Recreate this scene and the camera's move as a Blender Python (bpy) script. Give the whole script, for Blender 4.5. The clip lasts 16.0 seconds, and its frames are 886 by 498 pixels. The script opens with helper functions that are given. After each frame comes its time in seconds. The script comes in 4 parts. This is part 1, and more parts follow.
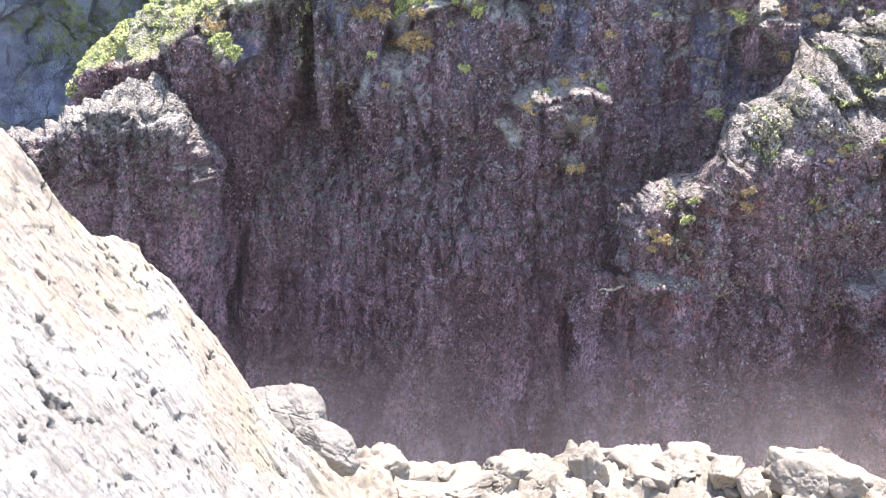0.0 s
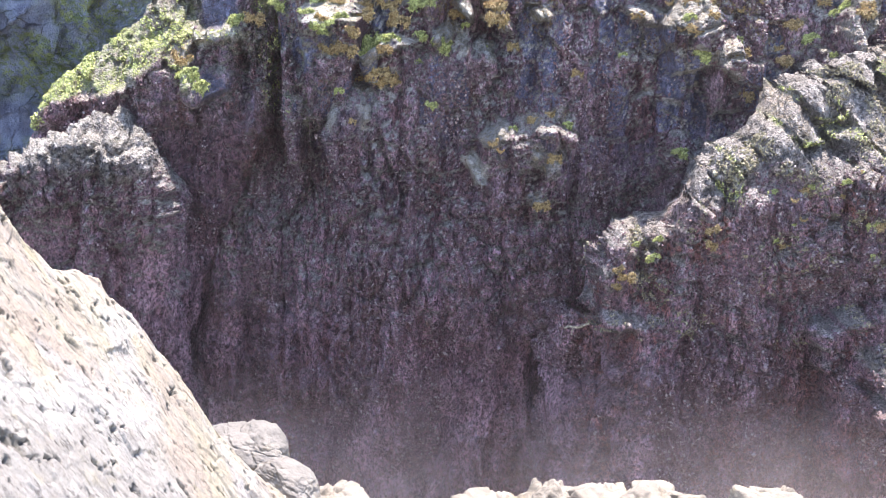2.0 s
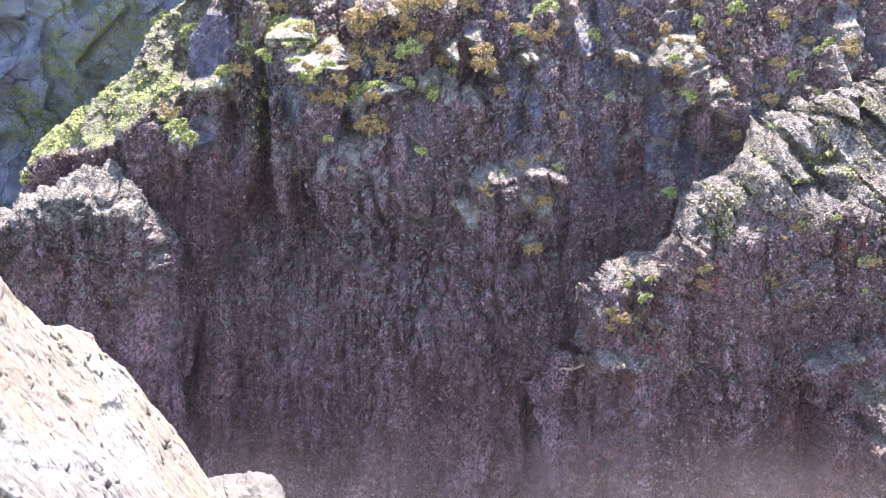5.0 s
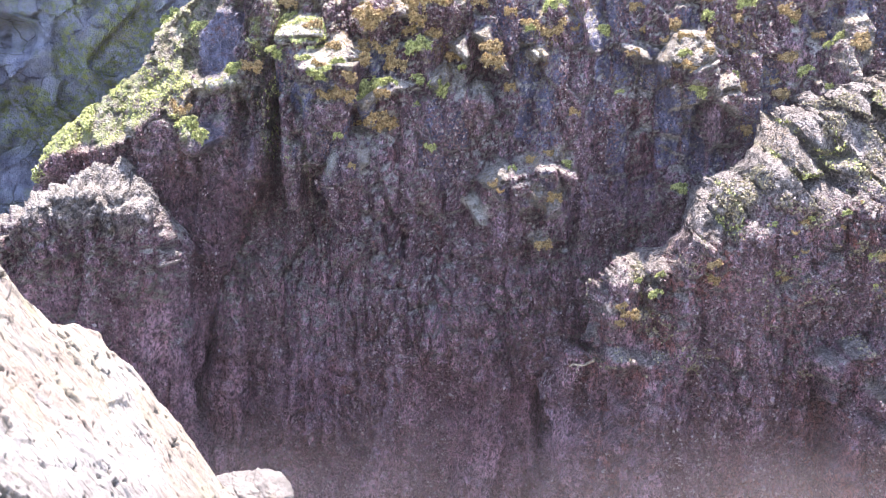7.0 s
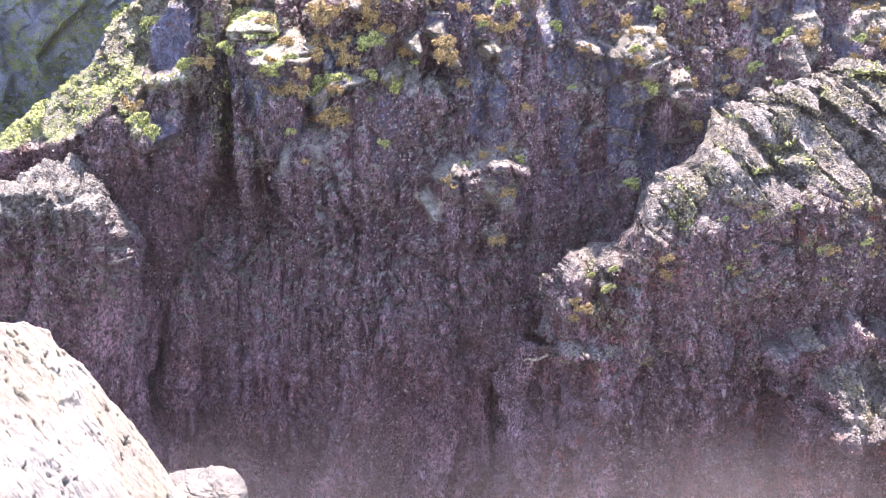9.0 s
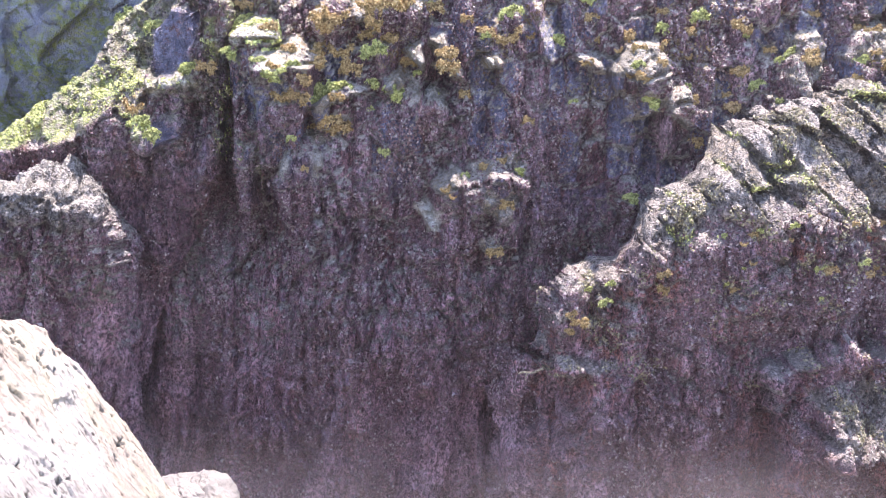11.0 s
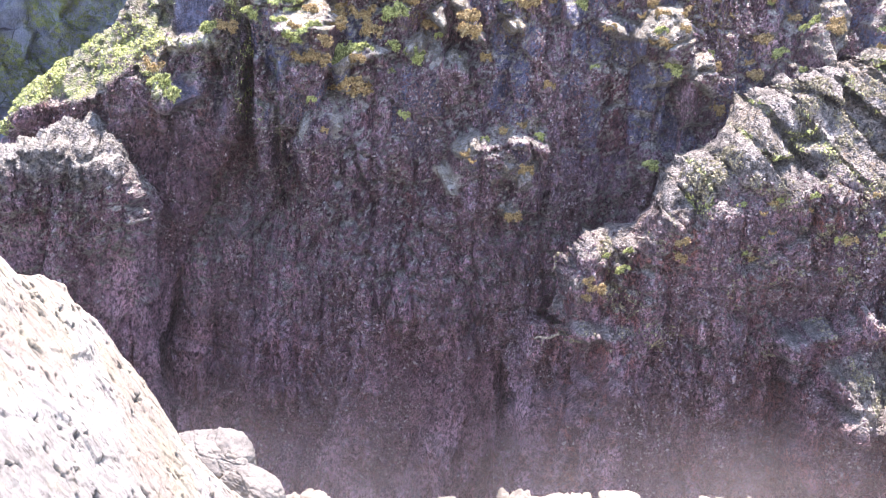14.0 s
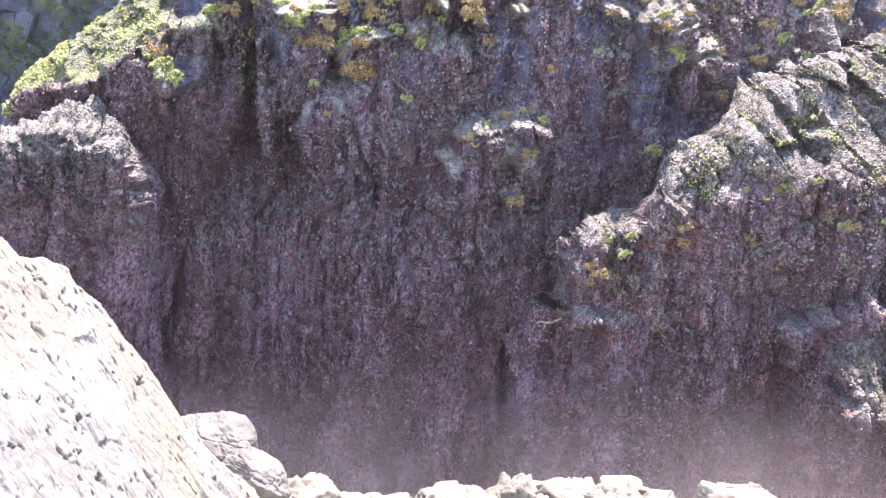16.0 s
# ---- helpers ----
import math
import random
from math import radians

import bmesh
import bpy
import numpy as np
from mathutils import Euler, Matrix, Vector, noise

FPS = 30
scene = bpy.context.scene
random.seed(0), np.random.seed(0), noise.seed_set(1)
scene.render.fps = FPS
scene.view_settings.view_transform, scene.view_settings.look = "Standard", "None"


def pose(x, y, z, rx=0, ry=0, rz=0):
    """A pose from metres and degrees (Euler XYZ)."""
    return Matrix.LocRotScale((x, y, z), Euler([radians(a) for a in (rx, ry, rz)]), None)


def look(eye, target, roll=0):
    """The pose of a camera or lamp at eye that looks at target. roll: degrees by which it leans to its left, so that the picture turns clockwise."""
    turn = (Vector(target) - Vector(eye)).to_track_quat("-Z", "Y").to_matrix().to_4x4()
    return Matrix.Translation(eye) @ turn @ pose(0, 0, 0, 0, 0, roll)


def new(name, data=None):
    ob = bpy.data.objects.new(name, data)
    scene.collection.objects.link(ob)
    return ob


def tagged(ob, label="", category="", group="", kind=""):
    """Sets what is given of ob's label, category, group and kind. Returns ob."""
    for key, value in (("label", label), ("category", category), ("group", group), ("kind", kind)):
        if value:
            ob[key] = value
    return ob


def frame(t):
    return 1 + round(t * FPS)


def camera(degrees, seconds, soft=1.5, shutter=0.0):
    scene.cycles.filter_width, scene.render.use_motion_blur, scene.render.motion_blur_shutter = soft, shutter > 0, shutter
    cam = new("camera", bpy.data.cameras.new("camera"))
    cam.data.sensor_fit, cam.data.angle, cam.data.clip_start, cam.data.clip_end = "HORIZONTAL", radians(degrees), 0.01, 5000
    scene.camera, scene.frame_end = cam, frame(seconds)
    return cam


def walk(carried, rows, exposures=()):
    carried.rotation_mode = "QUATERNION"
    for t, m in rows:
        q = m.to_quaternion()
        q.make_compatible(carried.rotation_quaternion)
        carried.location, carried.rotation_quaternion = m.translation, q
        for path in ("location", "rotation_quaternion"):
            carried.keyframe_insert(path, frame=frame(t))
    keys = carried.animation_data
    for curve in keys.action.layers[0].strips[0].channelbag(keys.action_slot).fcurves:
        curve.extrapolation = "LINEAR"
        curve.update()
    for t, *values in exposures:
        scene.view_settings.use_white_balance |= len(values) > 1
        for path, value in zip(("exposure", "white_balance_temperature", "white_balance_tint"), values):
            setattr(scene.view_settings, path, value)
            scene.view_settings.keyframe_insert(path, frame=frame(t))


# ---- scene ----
cam = camera(39.0, 16.0, soft=0.5)
# seconds, place, yaw, pitch, roll: the camera is held in one place and sways
ROWS = [
    (0.0, 0.000, 0.000, 6.000, 1.420, -15.524, 0.913),
    (0.5, 0.006, 0.010, 5.999, 0.308, -15.491, 1.019),
    (1.0, 0.023, 0.006, 5.999, -0.597, -14.994, -0.273),
    (1.5, 0.016, 0.014, 6.000, -0.799, -14.883, 0.632),
    (2.0, 0.010, 0.010, 5.998, -0.096, -13.822, 1.737),
    (2.5, 0.005, 0.022, 6.001, 0.527, -13.479, 1.867),
    (3.0, 0.001, 0.026, 6.003, 1.117, -12.699, 1.512),
    (3.5, 0.005, 0.018, 6.007, 1.287, -11.569, 1.930),
    (4.0, 0.012, 0.004, 5.999, 0.205, -12.668, 2.604),
    (4.2, -0.006, 0.018, 6.001, 0.163, -11.788, 1.514),
    (6.3, 0.034, 0.002, 6.010, -0.674, -12.155, 0.091),
    (6.5, 0.037, 0.000, 6.017, -0.474, -12.350, 0.426),
    (7.0, 0.032, 0.011, 6.016, 0.138, -12.018, 0.129),
    (7.5, 0.026, 0.001, 6.010, 0.641, -12.077, 0.895),
    (8.0, 0.024, 0.005, 6.019, 0.303, -11.570, 1.622),
    (8.5, 0.026, 0.005, 6.019, -0.304, -12.023, 1.961),
    (9.0, 0.044, -0.002, 6.018, -1.960, -12.203, 0.287),
    (11.5, 0.028, 0.009, 5.995, -1.663, -11.562, 2.359),
    (12.0, 0.029, -0.002, 5.995, -0.589, -12.075, 2.272),
    (12.5, 0.040, 0.001, 5.998, -0.772, -12.170, 0.984),
    (13.0, 0.043, -0.003, 6.001, -1.222, -12.457, 1.585),
    (13.5, 0.039, -0.001, 5.999, -1.304, -12.864, 2.047),
    (14.0, 0.030, 0.005, 5.994, -1.347, -13.310, 2.574),
    (14.5, 0.030, 0.005, 5.995, -1.436, -13.522, 2.964),
    (15.0, 0.027, 0.015, 5.992, -1.703, -13.652, 2.739),
    (15.5, 0.032, 0.014, 5.991, -1.631, -14.101, 2.788),
    (16.0, 0.025, 0.013, 5.988, -1.303, -14.006, 2.759),
]


def held(x, y, z, yaw, pitch, roll):
    c = math.cos(radians(pitch))
    ahead = Vector((-math.sin(radians(yaw)) * c, math.cos(radians(yaw)) * c, math.sin(radians(pitch))))
    return look((x, y, z), Vector((x, y, z)) + ahead, roll)


walk(cam, [(t, held(*place)) for t, *place in ROWS],
     [(0.0, 2.07, 6560, 18), (1.0, 1.97, 6520, 19), (3.5, 1.94, 6490, 19), (6.5, 2.12, 6540, 24), (9.0, 2.14, 6640, 28), (11.5, 2.11, 6540, 26), (16.0, 2.15, 6520, 25)])

# ---- light ----
SUN = Vector((0.12, 0.22, 0.968)).normalized()
world = bpy.data.worlds.new("sky")
scene.world = world
world.use_nodes = True
wt = world.node_tree
sky = wt.nodes.new("ShaderNodeTexSky")
sky.sky_type, sky.sun_disc = "NISHITA", False
sky.sun_elevation, sky.sun_rotation = math.asin(SUN.z), math.atan2(SUN.x, SUN.y)
wt.links.new(sky.outputs[0], wt.nodes["Background"].inputs[0])
wt.nodes["Background"].inputs[1].default_value = 0.14
sun = new("sun", bpy.data.lights.new("sun", "SUN"))
sun.data.energy, sun.data.angle, sun.data.color = 3.4, radians(0.5), (1.0, 0.95, 0.87)
sun.matrix_world = look(SUN * 40, (0, 0, 0))

# ---- noise ----
def hash01(i, j, seed):
    n = (i.astype(np.int64) * 374761393 + j.astype(np.int64) * 668265263 + seed * 1442695041) & 0xFFFFFFFF
    n = ((n ^ (n >> 13)) * 1274126177) & 0xFFFFFFFF
    n = ((n ^ (n >> 16)) * 2246822519) & 0xFFFFFFFF
    return ((n ^ (n >> 15)) & 0xFFFFFF) / float(0xFFFFFF)


def xz(x, y, z):
    return x, z


def smooth(t):
    t = np.clip(t, 0, 1)
    return t * t * (3 - 2 * t)


def value(x, y, seed):
    i, j = np.floor(x), np.floor(y)
    u, v = smooth(x - i), smooth(y - j)
    a, b = hash01(i, j, seed), hash01(i + 1, j, seed)
    c, d = hash01(i, j + 1, seed), hash01(i + 1, j + 1, seed)
    return (a + (b - a) * u) * (1 - v) + (c + (d - c) * u) * v - 0.5


def fbm(x, y, seed, octaves=4, gain=0.5):
    total, amp = np.zeros_like(x), 1.0
    for k in range(octaves):
        c, s = math.cos(0.7 * k), math.sin(0.7 * k)
        total += amp * value((x * c - y * s) * 2 ** k, (x * s + y * c) * 2 ** k, seed + 17 * k)
        amp *= gain
    return total


def cells(x, y, seed):
    """Nearest cell's offset, the vector from its centre, and the distance to its border."""
    i, j = np.floor(x), np.floor(y)
    f1 = np.full(x.shape, 9.0)
    f2 = np.full(x.shape, 9.0)
    ci, cj = np.zeros_like(x), np.zeros_like(x)
    dx, dy = np.zeros_like(x), np.zeros_like(x)
    for a in (-1, 0, 1):
        for b in (-1, 0, 1):
            px = i + a + 0.12 + 0.76 * hash01(i + a, j + b, seed)
            py = j + b + 0.12 + 0.76 * hash01(i + a, j + b, seed + 5)
            d = np.hypot(x - px, y - py)
            near = d < f1
            f2 = np.where(near, f1, np.minimum(f2, d))
            ci, cj = np.where(near, i + a, ci), np.where(near, j + b, cj)
            dx, dy = np.where(near, x - px, dx), np.where(near, y - py, dy)
            f1 = np.where(near, d, f1)
    return ci, cj, dx, dy, f1, f2 - f1


def facets(x, y, seed, tilt=0.5, step=0.5, crack=0.15, width=0.12):
    """Broken rock: each cell a plane with its own height and slope, with a crack round it; about -1 to 1."""
    ci, cj, dx, dy, _, edge = cells(x, y, seed)
    h = step * (hash01(ci, cj, seed + 11) - 0.5)
    h += tilt * ((hash01(ci, cj, seed + 12) - 0.5) * dx + (hash01(ci, cj, seed + 13) - 0.5) * dy)
    return h - crack * np.exp(-(edge / width) ** 2)


def domes(x, y, seed):
    """Knobbly growth: rounded heads packed side by side, 0 to 1."""
    _, _, _, _, f1, edge = cells(x, y, seed)
    return np.sqrt(np.clip(1 - (f1 / 0.8) ** 2, 0, 1)) * smooth(edge / 0.45 + 0.3)


def bump(x, z, cx, cz, wx, wz, d, turn=0.0, power=2.0):
    c, s = math.cos(radians(turn)), math.sin(radians(turn))
    u, v = ((x - cx) * c + (z - cz) * s) / wx, (-(x - cx) * s + (z - cz) * c) / wz
    return d * np.exp(-(u * u + v * v) ** (power / 2))


def outline(x, z, points):
    """Signed distance to a closed outline, positive inside."""
    pts = np.array(points, float)
    best, inside = np.full(x.shape, 1e9), np.zeros(x.shape, bool)
    for (ax, az), (bx, bz) in zip(pts, np.roll(pts, -1, 0)):
        ex, ez = bx - ax, bz - az
        t = np.clip(((x - ax) * ex + (z - az) * ez) / (ex * ex + ez * ez), 0, 1)
        best = np.minimum(best, np.hypot(x - ax - t * ex, z - az - t * ez))
        cross = (az > z) != (bz > z)
        inside ^= cross & (x < ax + (z - az) * ex / (ez if abs(ez) > 1e-9 else 1e-9))
    return np.where(inside, best, -best)


def stamp(y, x, z, points, depth, across=0.0, up=0.0, soft=0.05, seed=0):
    """Cuts a plane face into a rock front inside an outline: depth at its foot, and its slopes."""
    px, pz = np.array(points).T
    w = smooth(outline(x + 0.03 * fbm(x * 5, z * 5, seed + 31, 3), z + 0.03 * fbm(x * 5, z * 5, seed + 32, 3), points) / soft + 0.5)
    return y + (depth + across * (x - px.mean()) + up * (z - pz.min()) - y) * w


def within(x, z, points, soft=0.06, seed=0):
    return smooth((outline(x, z, points) + 0.10 * fbm(x * 6, z * 6, seed + 33, 4)) / soft + 0.5)


# ---- meshes ----
def grid_mesh(name, co, keep=None, attrs=None):
    """A mesh from a grid of points (rows, columns, 3); keep: which points stay."""
    r, c, _ = co.shape
    idx = np.arange(r * c).reshape(r, c)
    quads = np.stack([idx[:-1, :-1], idx[:-1, 1:], idx[1:, 1:], idx[1:, :-1]], -1).reshape(-1, 4)
    if keep is not None:
        flat = keep.ravel()
        quads = quads[flat[quads].all(1)]
        used = np.zeros(r * c, bool)
        used[quads.ravel()] = True
        remap = np.cumsum(used) - 1
        quads, verts = remap[quads], co.reshape(-1, 3)[used]
    else:
        used, verts = np.ones(r * c, bool), co.reshape(-1, 3)
    return raw_mesh(name, verts, quads, {k: v.reshape(r * c, -1).squeeze(-1)[used] if v.ndim == 2 else v.reshape(r * c, 3)[used] for k, v in (attrs or {}).items()})


def raw_mesh(name, verts, faces, attrs=None, flat=False):
    faces = np.asarray(faces)
    me = bpy.data.meshes.new(name)
    me.vertices.add(len(verts))
    me.vertices.foreach_set("co", np.asarray(verts, np.float32).ravel())
    n, k = faces.shape
    me.loops.add(n * k)
    me.loops.foreach_set("vertex_index", faces.ravel().astype(np.int32))
    me.polygons.add(n)
    me.polygons.foreach_set("loop_start", np.arange(0, n * k, k, dtype=np.int32))
    me.polygons.foreach_set("use_smooth", np.full(n, not flat))
    me.update(calc_edges=True)
    for key, val in (attrs or {}).items():
        if val.ndim > 1:
            me.attributes.new(key, "FLOAT_VECTOR", "POINT").data.foreach_set("vector", np.asarray(val, np.float32).ravel())
        else:
            me.attributes.new(key, "FLOAT", "POINT").data.foreach_set("value", np.asarray(val, np.float32))
    me.validate()
    return me


def thing(name, me, material, label="", category="", kind="", group="", parent=None):
    ob = new(name, me)
    me.materials.clear()
    me.materials.append(material)
    ob.parent = parent
    return tagged(ob, label, category, group, kind)


def slopes(co):
    """Normals of a grid of points."""
    a = np.gradient(co, axis=1)
    b = np.gradient(co, axis=0)
    n = np.cross(a, b)
    return n / np.maximum(np.linalg.norm(n, axis=-1, keepdims=True), 1e-9)


# ---- materials ----
class Nodes:
    def __init__(self, name):
        self.m = bpy.data.materials.new(name)
        self.m.use_nodes = True
        self.t = self.m.node_tree
        self.t.nodes.clear()
        self.at = self.add("ShaderNodeTexCoord").outputs["Object"]

    def add(self, kind, **inputs):
        n = self.t.nodes.new(kind)
        for key, val in inputs.items():
            self.put(n.inputs[key.replace("_", " ")], val)
        return n

    def put(self, socket, val):
        if isinstance(val, bpy.types.NodeSocket):
            self.t.links.new(val, socket)
        elif isinstance(val, tuple) and len(val) == 3 and socket.type == "RGBA":
            socket.default_value = (*val, 1)
        else:
            socket.default_value = val

    def noise(self, scale, detail=5.0, rough=0.6, stretch=None, twist=0.0):
        where = self.at
        if stretch:
            mp = self.add("ShaderNodeMapping", Vector=where)
            mp.inputs["Scale"].default_value = stretch
            where = mp.outputs[0]
        return self.add("ShaderNodeTexNoise", Vector=where, Scale=scale, Detail=detail, Roughness=rough, Distortion=twist).outputs[0]

    def voronoi(self, scale, out="Distance", feature="F1"):
        n = self.add("ShaderNodeTexVoronoi", Vector=self.at, Scale=scale)
        n.feature = feature
        return n.outputs[out]

    def ramp(self, fac, lo, hi, a=0.0, b=1.0):
        n = self.add("ShaderNodeMapRange", Value=fac)
        n.interpolation_type = "SMOOTHSTEP"
        for k, v in (("From Min", lo), ("From Max", hi), ("To Min", a), ("To Max", b)):
            n.inputs[k].default_value = v
        return n.outputs[0]

    def attr(self, name):
        n = self.add("ShaderNodeAttribute")
        n.attribute_name = name
        return n.outputs["Fac"]

    def mix(self, fac, a, b, how="MIX"):
        n = self.t.nodes.new("ShaderNodeMix")
        n.data_type, n.blend_type = "RGBA", how
        self.put(n.inputs[0], fac)
        self.put(n.inputs[6], a)
        self.put(n.inputs[7], b)
        return n.outputs[2]

    def calc(self, how, a, b):
        n = self.t.nodes.new("ShaderNodeMath")
        n.operation = how
        self.put(n.inputs[0], a)
        self.put(n.inputs[1], b)
        return n.outputs[0]

    def relief(self, height, strength, distance, under=None):
        n = self.add("ShaderNodeBump", Height=height, Strength=strength, Distance=distance)
        if under is not None:
            self.put(n.inputs["Normal"], under)
        return n.outputs[0]

    def surface(self, color, rough, normal=None, **more):
        b = self.add("ShaderNodeBsdfPrincipled", Base_Color=color, Roughness=rough, **more)
        if normal is not None:
            self.put(b.inputs["Normal"], normal)
        out = self.t.nodes.new("ShaderNodeOutputMaterial")
        self.t.links.new(b.outputs[0], out.inputs[0])
        return self.m


def encrusted_rock():
    """Dark basalt between the tides: barnacles, mussels, red and green algae."""
    k = Nodes("encrusted_rock")
    base = k.mix(k.ramp(k.noise(1.3, 6), 0.35, 0.65), (0.094, 0.047, 0.054), (0.154, 0.085, 0.097))
    base = k.mix(k.ramp(k.noise(2.4, 5, stretch=(1.6, 1, 0.7)), 0.50, 0.68, 0, 0.65), base, (0.175, 0.080, 0.064))
    base = k.mix(k.ramp(k.noise(1.9, 5, stretch=(1.3, 1, 0.8)), 0.58, 0.7, 0, 0.4), base, (0.13, 0.135, 0.115))
    base = k.mix(k.calc("MULTIPLY", k.attr("rust"), k.ramp(k.noise(6, 6, 0.7), 0.36, 0.56)), base, (0.27, 0.112, 0.078))
    # ragged barnacle blotches; paler ridges and darker grooves put relief shade into the colour
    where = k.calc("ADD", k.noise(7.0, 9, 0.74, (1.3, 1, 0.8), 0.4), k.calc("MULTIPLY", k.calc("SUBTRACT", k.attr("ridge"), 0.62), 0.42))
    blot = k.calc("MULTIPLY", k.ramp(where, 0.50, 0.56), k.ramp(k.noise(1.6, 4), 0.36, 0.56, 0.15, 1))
    blot = k.calc("MULTIPLY", blot, k.ramp(k.attr("low_haze"), 0, 1, 0.7, 1))
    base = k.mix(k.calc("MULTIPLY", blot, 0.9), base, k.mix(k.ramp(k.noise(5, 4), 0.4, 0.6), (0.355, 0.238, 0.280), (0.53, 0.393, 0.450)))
    base = k.mix(k.ramp(k.noise(13, 8, 0.75), 0.51, 0.60, 0, 0.8), base, (0.080, 0.045, 0.058))
    # towards the water: dusty barnacles plus the pale haze veil, put into the colour
    base = k.mix(k.calc("MULTIPLY", k.attr("low_haze"), k.ramp(k.noise(3.2, 6, 0.7), 0.3, 0.6, 0.35, 0.9)), base, (0.35, 0.222, 0.260))
    # bare bluish faces; on the shoulder's step this blue is painted sky reflection
    base = k.mix(k.calc("MULTIPLY", k.attr("bare"), k.ramp(k.noise(11, 6, 0.7), 0.34, 0.5)), base, k.mix(k.ramp(k.noise(9, 6), 0.3, 0.7), (0.092, 0.100, 0.160), (0.200, 0.212, 0.310)))
    # olive-grey rock of the shoulders, also painted on upward faces as their sunlit tone
    base = k.mix(k.attr("lit_grey"), base, k.mix(k.ramp(k.noise(6, 7, 0.7), 0.36, 0.64), (0.112, 0.106, 0.096), (0.300, 0.288, 0.262)))
    grain = k.mix(k.ramp(k.noise(27, 7, 0.74, (1.2, 1, 0.8), 0.5), 0.38, 0.62), (0.32, 0.29, 0.30), (1.95, 1.88, 1.86))
    base = k.mix(k.ramp(k.attr("bare"), 0, 1, 1, 0.35), base, k.mix(1.0, base, grain, "MULTIPLY"))
    streak = k.mix(k.ramp(k.noise(1.5, 6, 0.62, (2.6, 1.5, 0.55), 0.6), 0.36, 0.62), (0.58, 0.54, 0.56), (1.3, 1.3, 1.3))
    base = k.mix(k.ramp(k.attr("lit_grey"), 0, 1, 1, 0.3), base, k.mix(1.0, base, streak, "MULTIPLY"))
    # barnacle crust: pale grains in patches
    crust = k.calc("MULTIPLY", k.ramp(k.noise(4.6, 7, 0.72), 0.48, 0.60), k.ramp(k.voronoi(62), 0.5, 0.25))
    crust = k.calc("MULTIPLY", crust, k.ramp(k.noise(38, 3), 0.42, 0.6))
    base = k.mix(k.calc("MULTIPLY", crust, 0.85), base, (0.58, 0.48, 0.47))
    # set-back face: blue skylight of its shade put into the colour
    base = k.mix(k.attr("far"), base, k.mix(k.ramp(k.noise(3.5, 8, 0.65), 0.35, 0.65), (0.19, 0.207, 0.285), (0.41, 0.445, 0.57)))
    warp = k.add("ShaderNodeVectorMath", **{})
    warp.operation = "MULTIPLY_ADD"
    k.put(warp.inputs[0], k.add("ShaderNodeTexNoise", Vector=k.at, Scale=1.2, Detail=4.0).outputs["Color"])
    warp.inputs[1].default_value = (0.7, 0.7, 0.7)
    k.put(warp.inputs[2], k.at)
    split = k.add("ShaderNodeTexVoronoi", Vector=warp.outputs[0], Scale=2.6)
    split.feature = "DISTANCE_TO_EDGE"
    seam = k.calc("MULTIPLY", k.ramp(split.outputs[0], 0.045, 0.0), k.calc("MULTIPLY", k.attr("far"), k.ramp(k.noise(1.7, 3), 0.42, 0.6)))
    base = k.mix(k.calc("MULTIPLY", seam, 0.85), base, (0.05, 0.05, 0.065))
    # pale crust on upper faces, with their sunlit brightness put into the colour
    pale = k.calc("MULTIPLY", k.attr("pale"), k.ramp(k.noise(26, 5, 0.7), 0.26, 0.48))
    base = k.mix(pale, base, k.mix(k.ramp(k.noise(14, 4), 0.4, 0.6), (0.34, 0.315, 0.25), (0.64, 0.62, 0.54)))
    green = k.calc("MULTIPLY", k.attr("moss"), k.ramp(k.noise(13, 7, 0.75), 0.38, 0.6))
    base = k.mix(green, base, k.mix(k.ramp(k.noise(5, 4), 0.35, 0.65), (0.18, 0.23, 0.07), (0.40, 0.45, 0.15)))
    gold = k.calc("MULTIPLY", k.attr("gold"), k.ramp(k.noise(24, 6, 0.75), 0.48, 0.62))
    base = k.mix(gold, base, k.mix(k.ramp(k.noise(8, 3), 0.4, 0.6), (0.30, 0.18, 0.06), (0.40, 0.32, 0.13)))
    n = k.relief(k.noise(9, 8, 0.7), 0.9, 0.07)
    n = k.relief(k.voronoi(48), 1.0, 0.03, n)
    n = k.relief(k.noise(90, 4, 0.7), 0.8, 0.01, n)
    return k.surface(base, k.ramp(k.noise(6, 4), 0.35, 0.65, 0.38, 0.75), n)


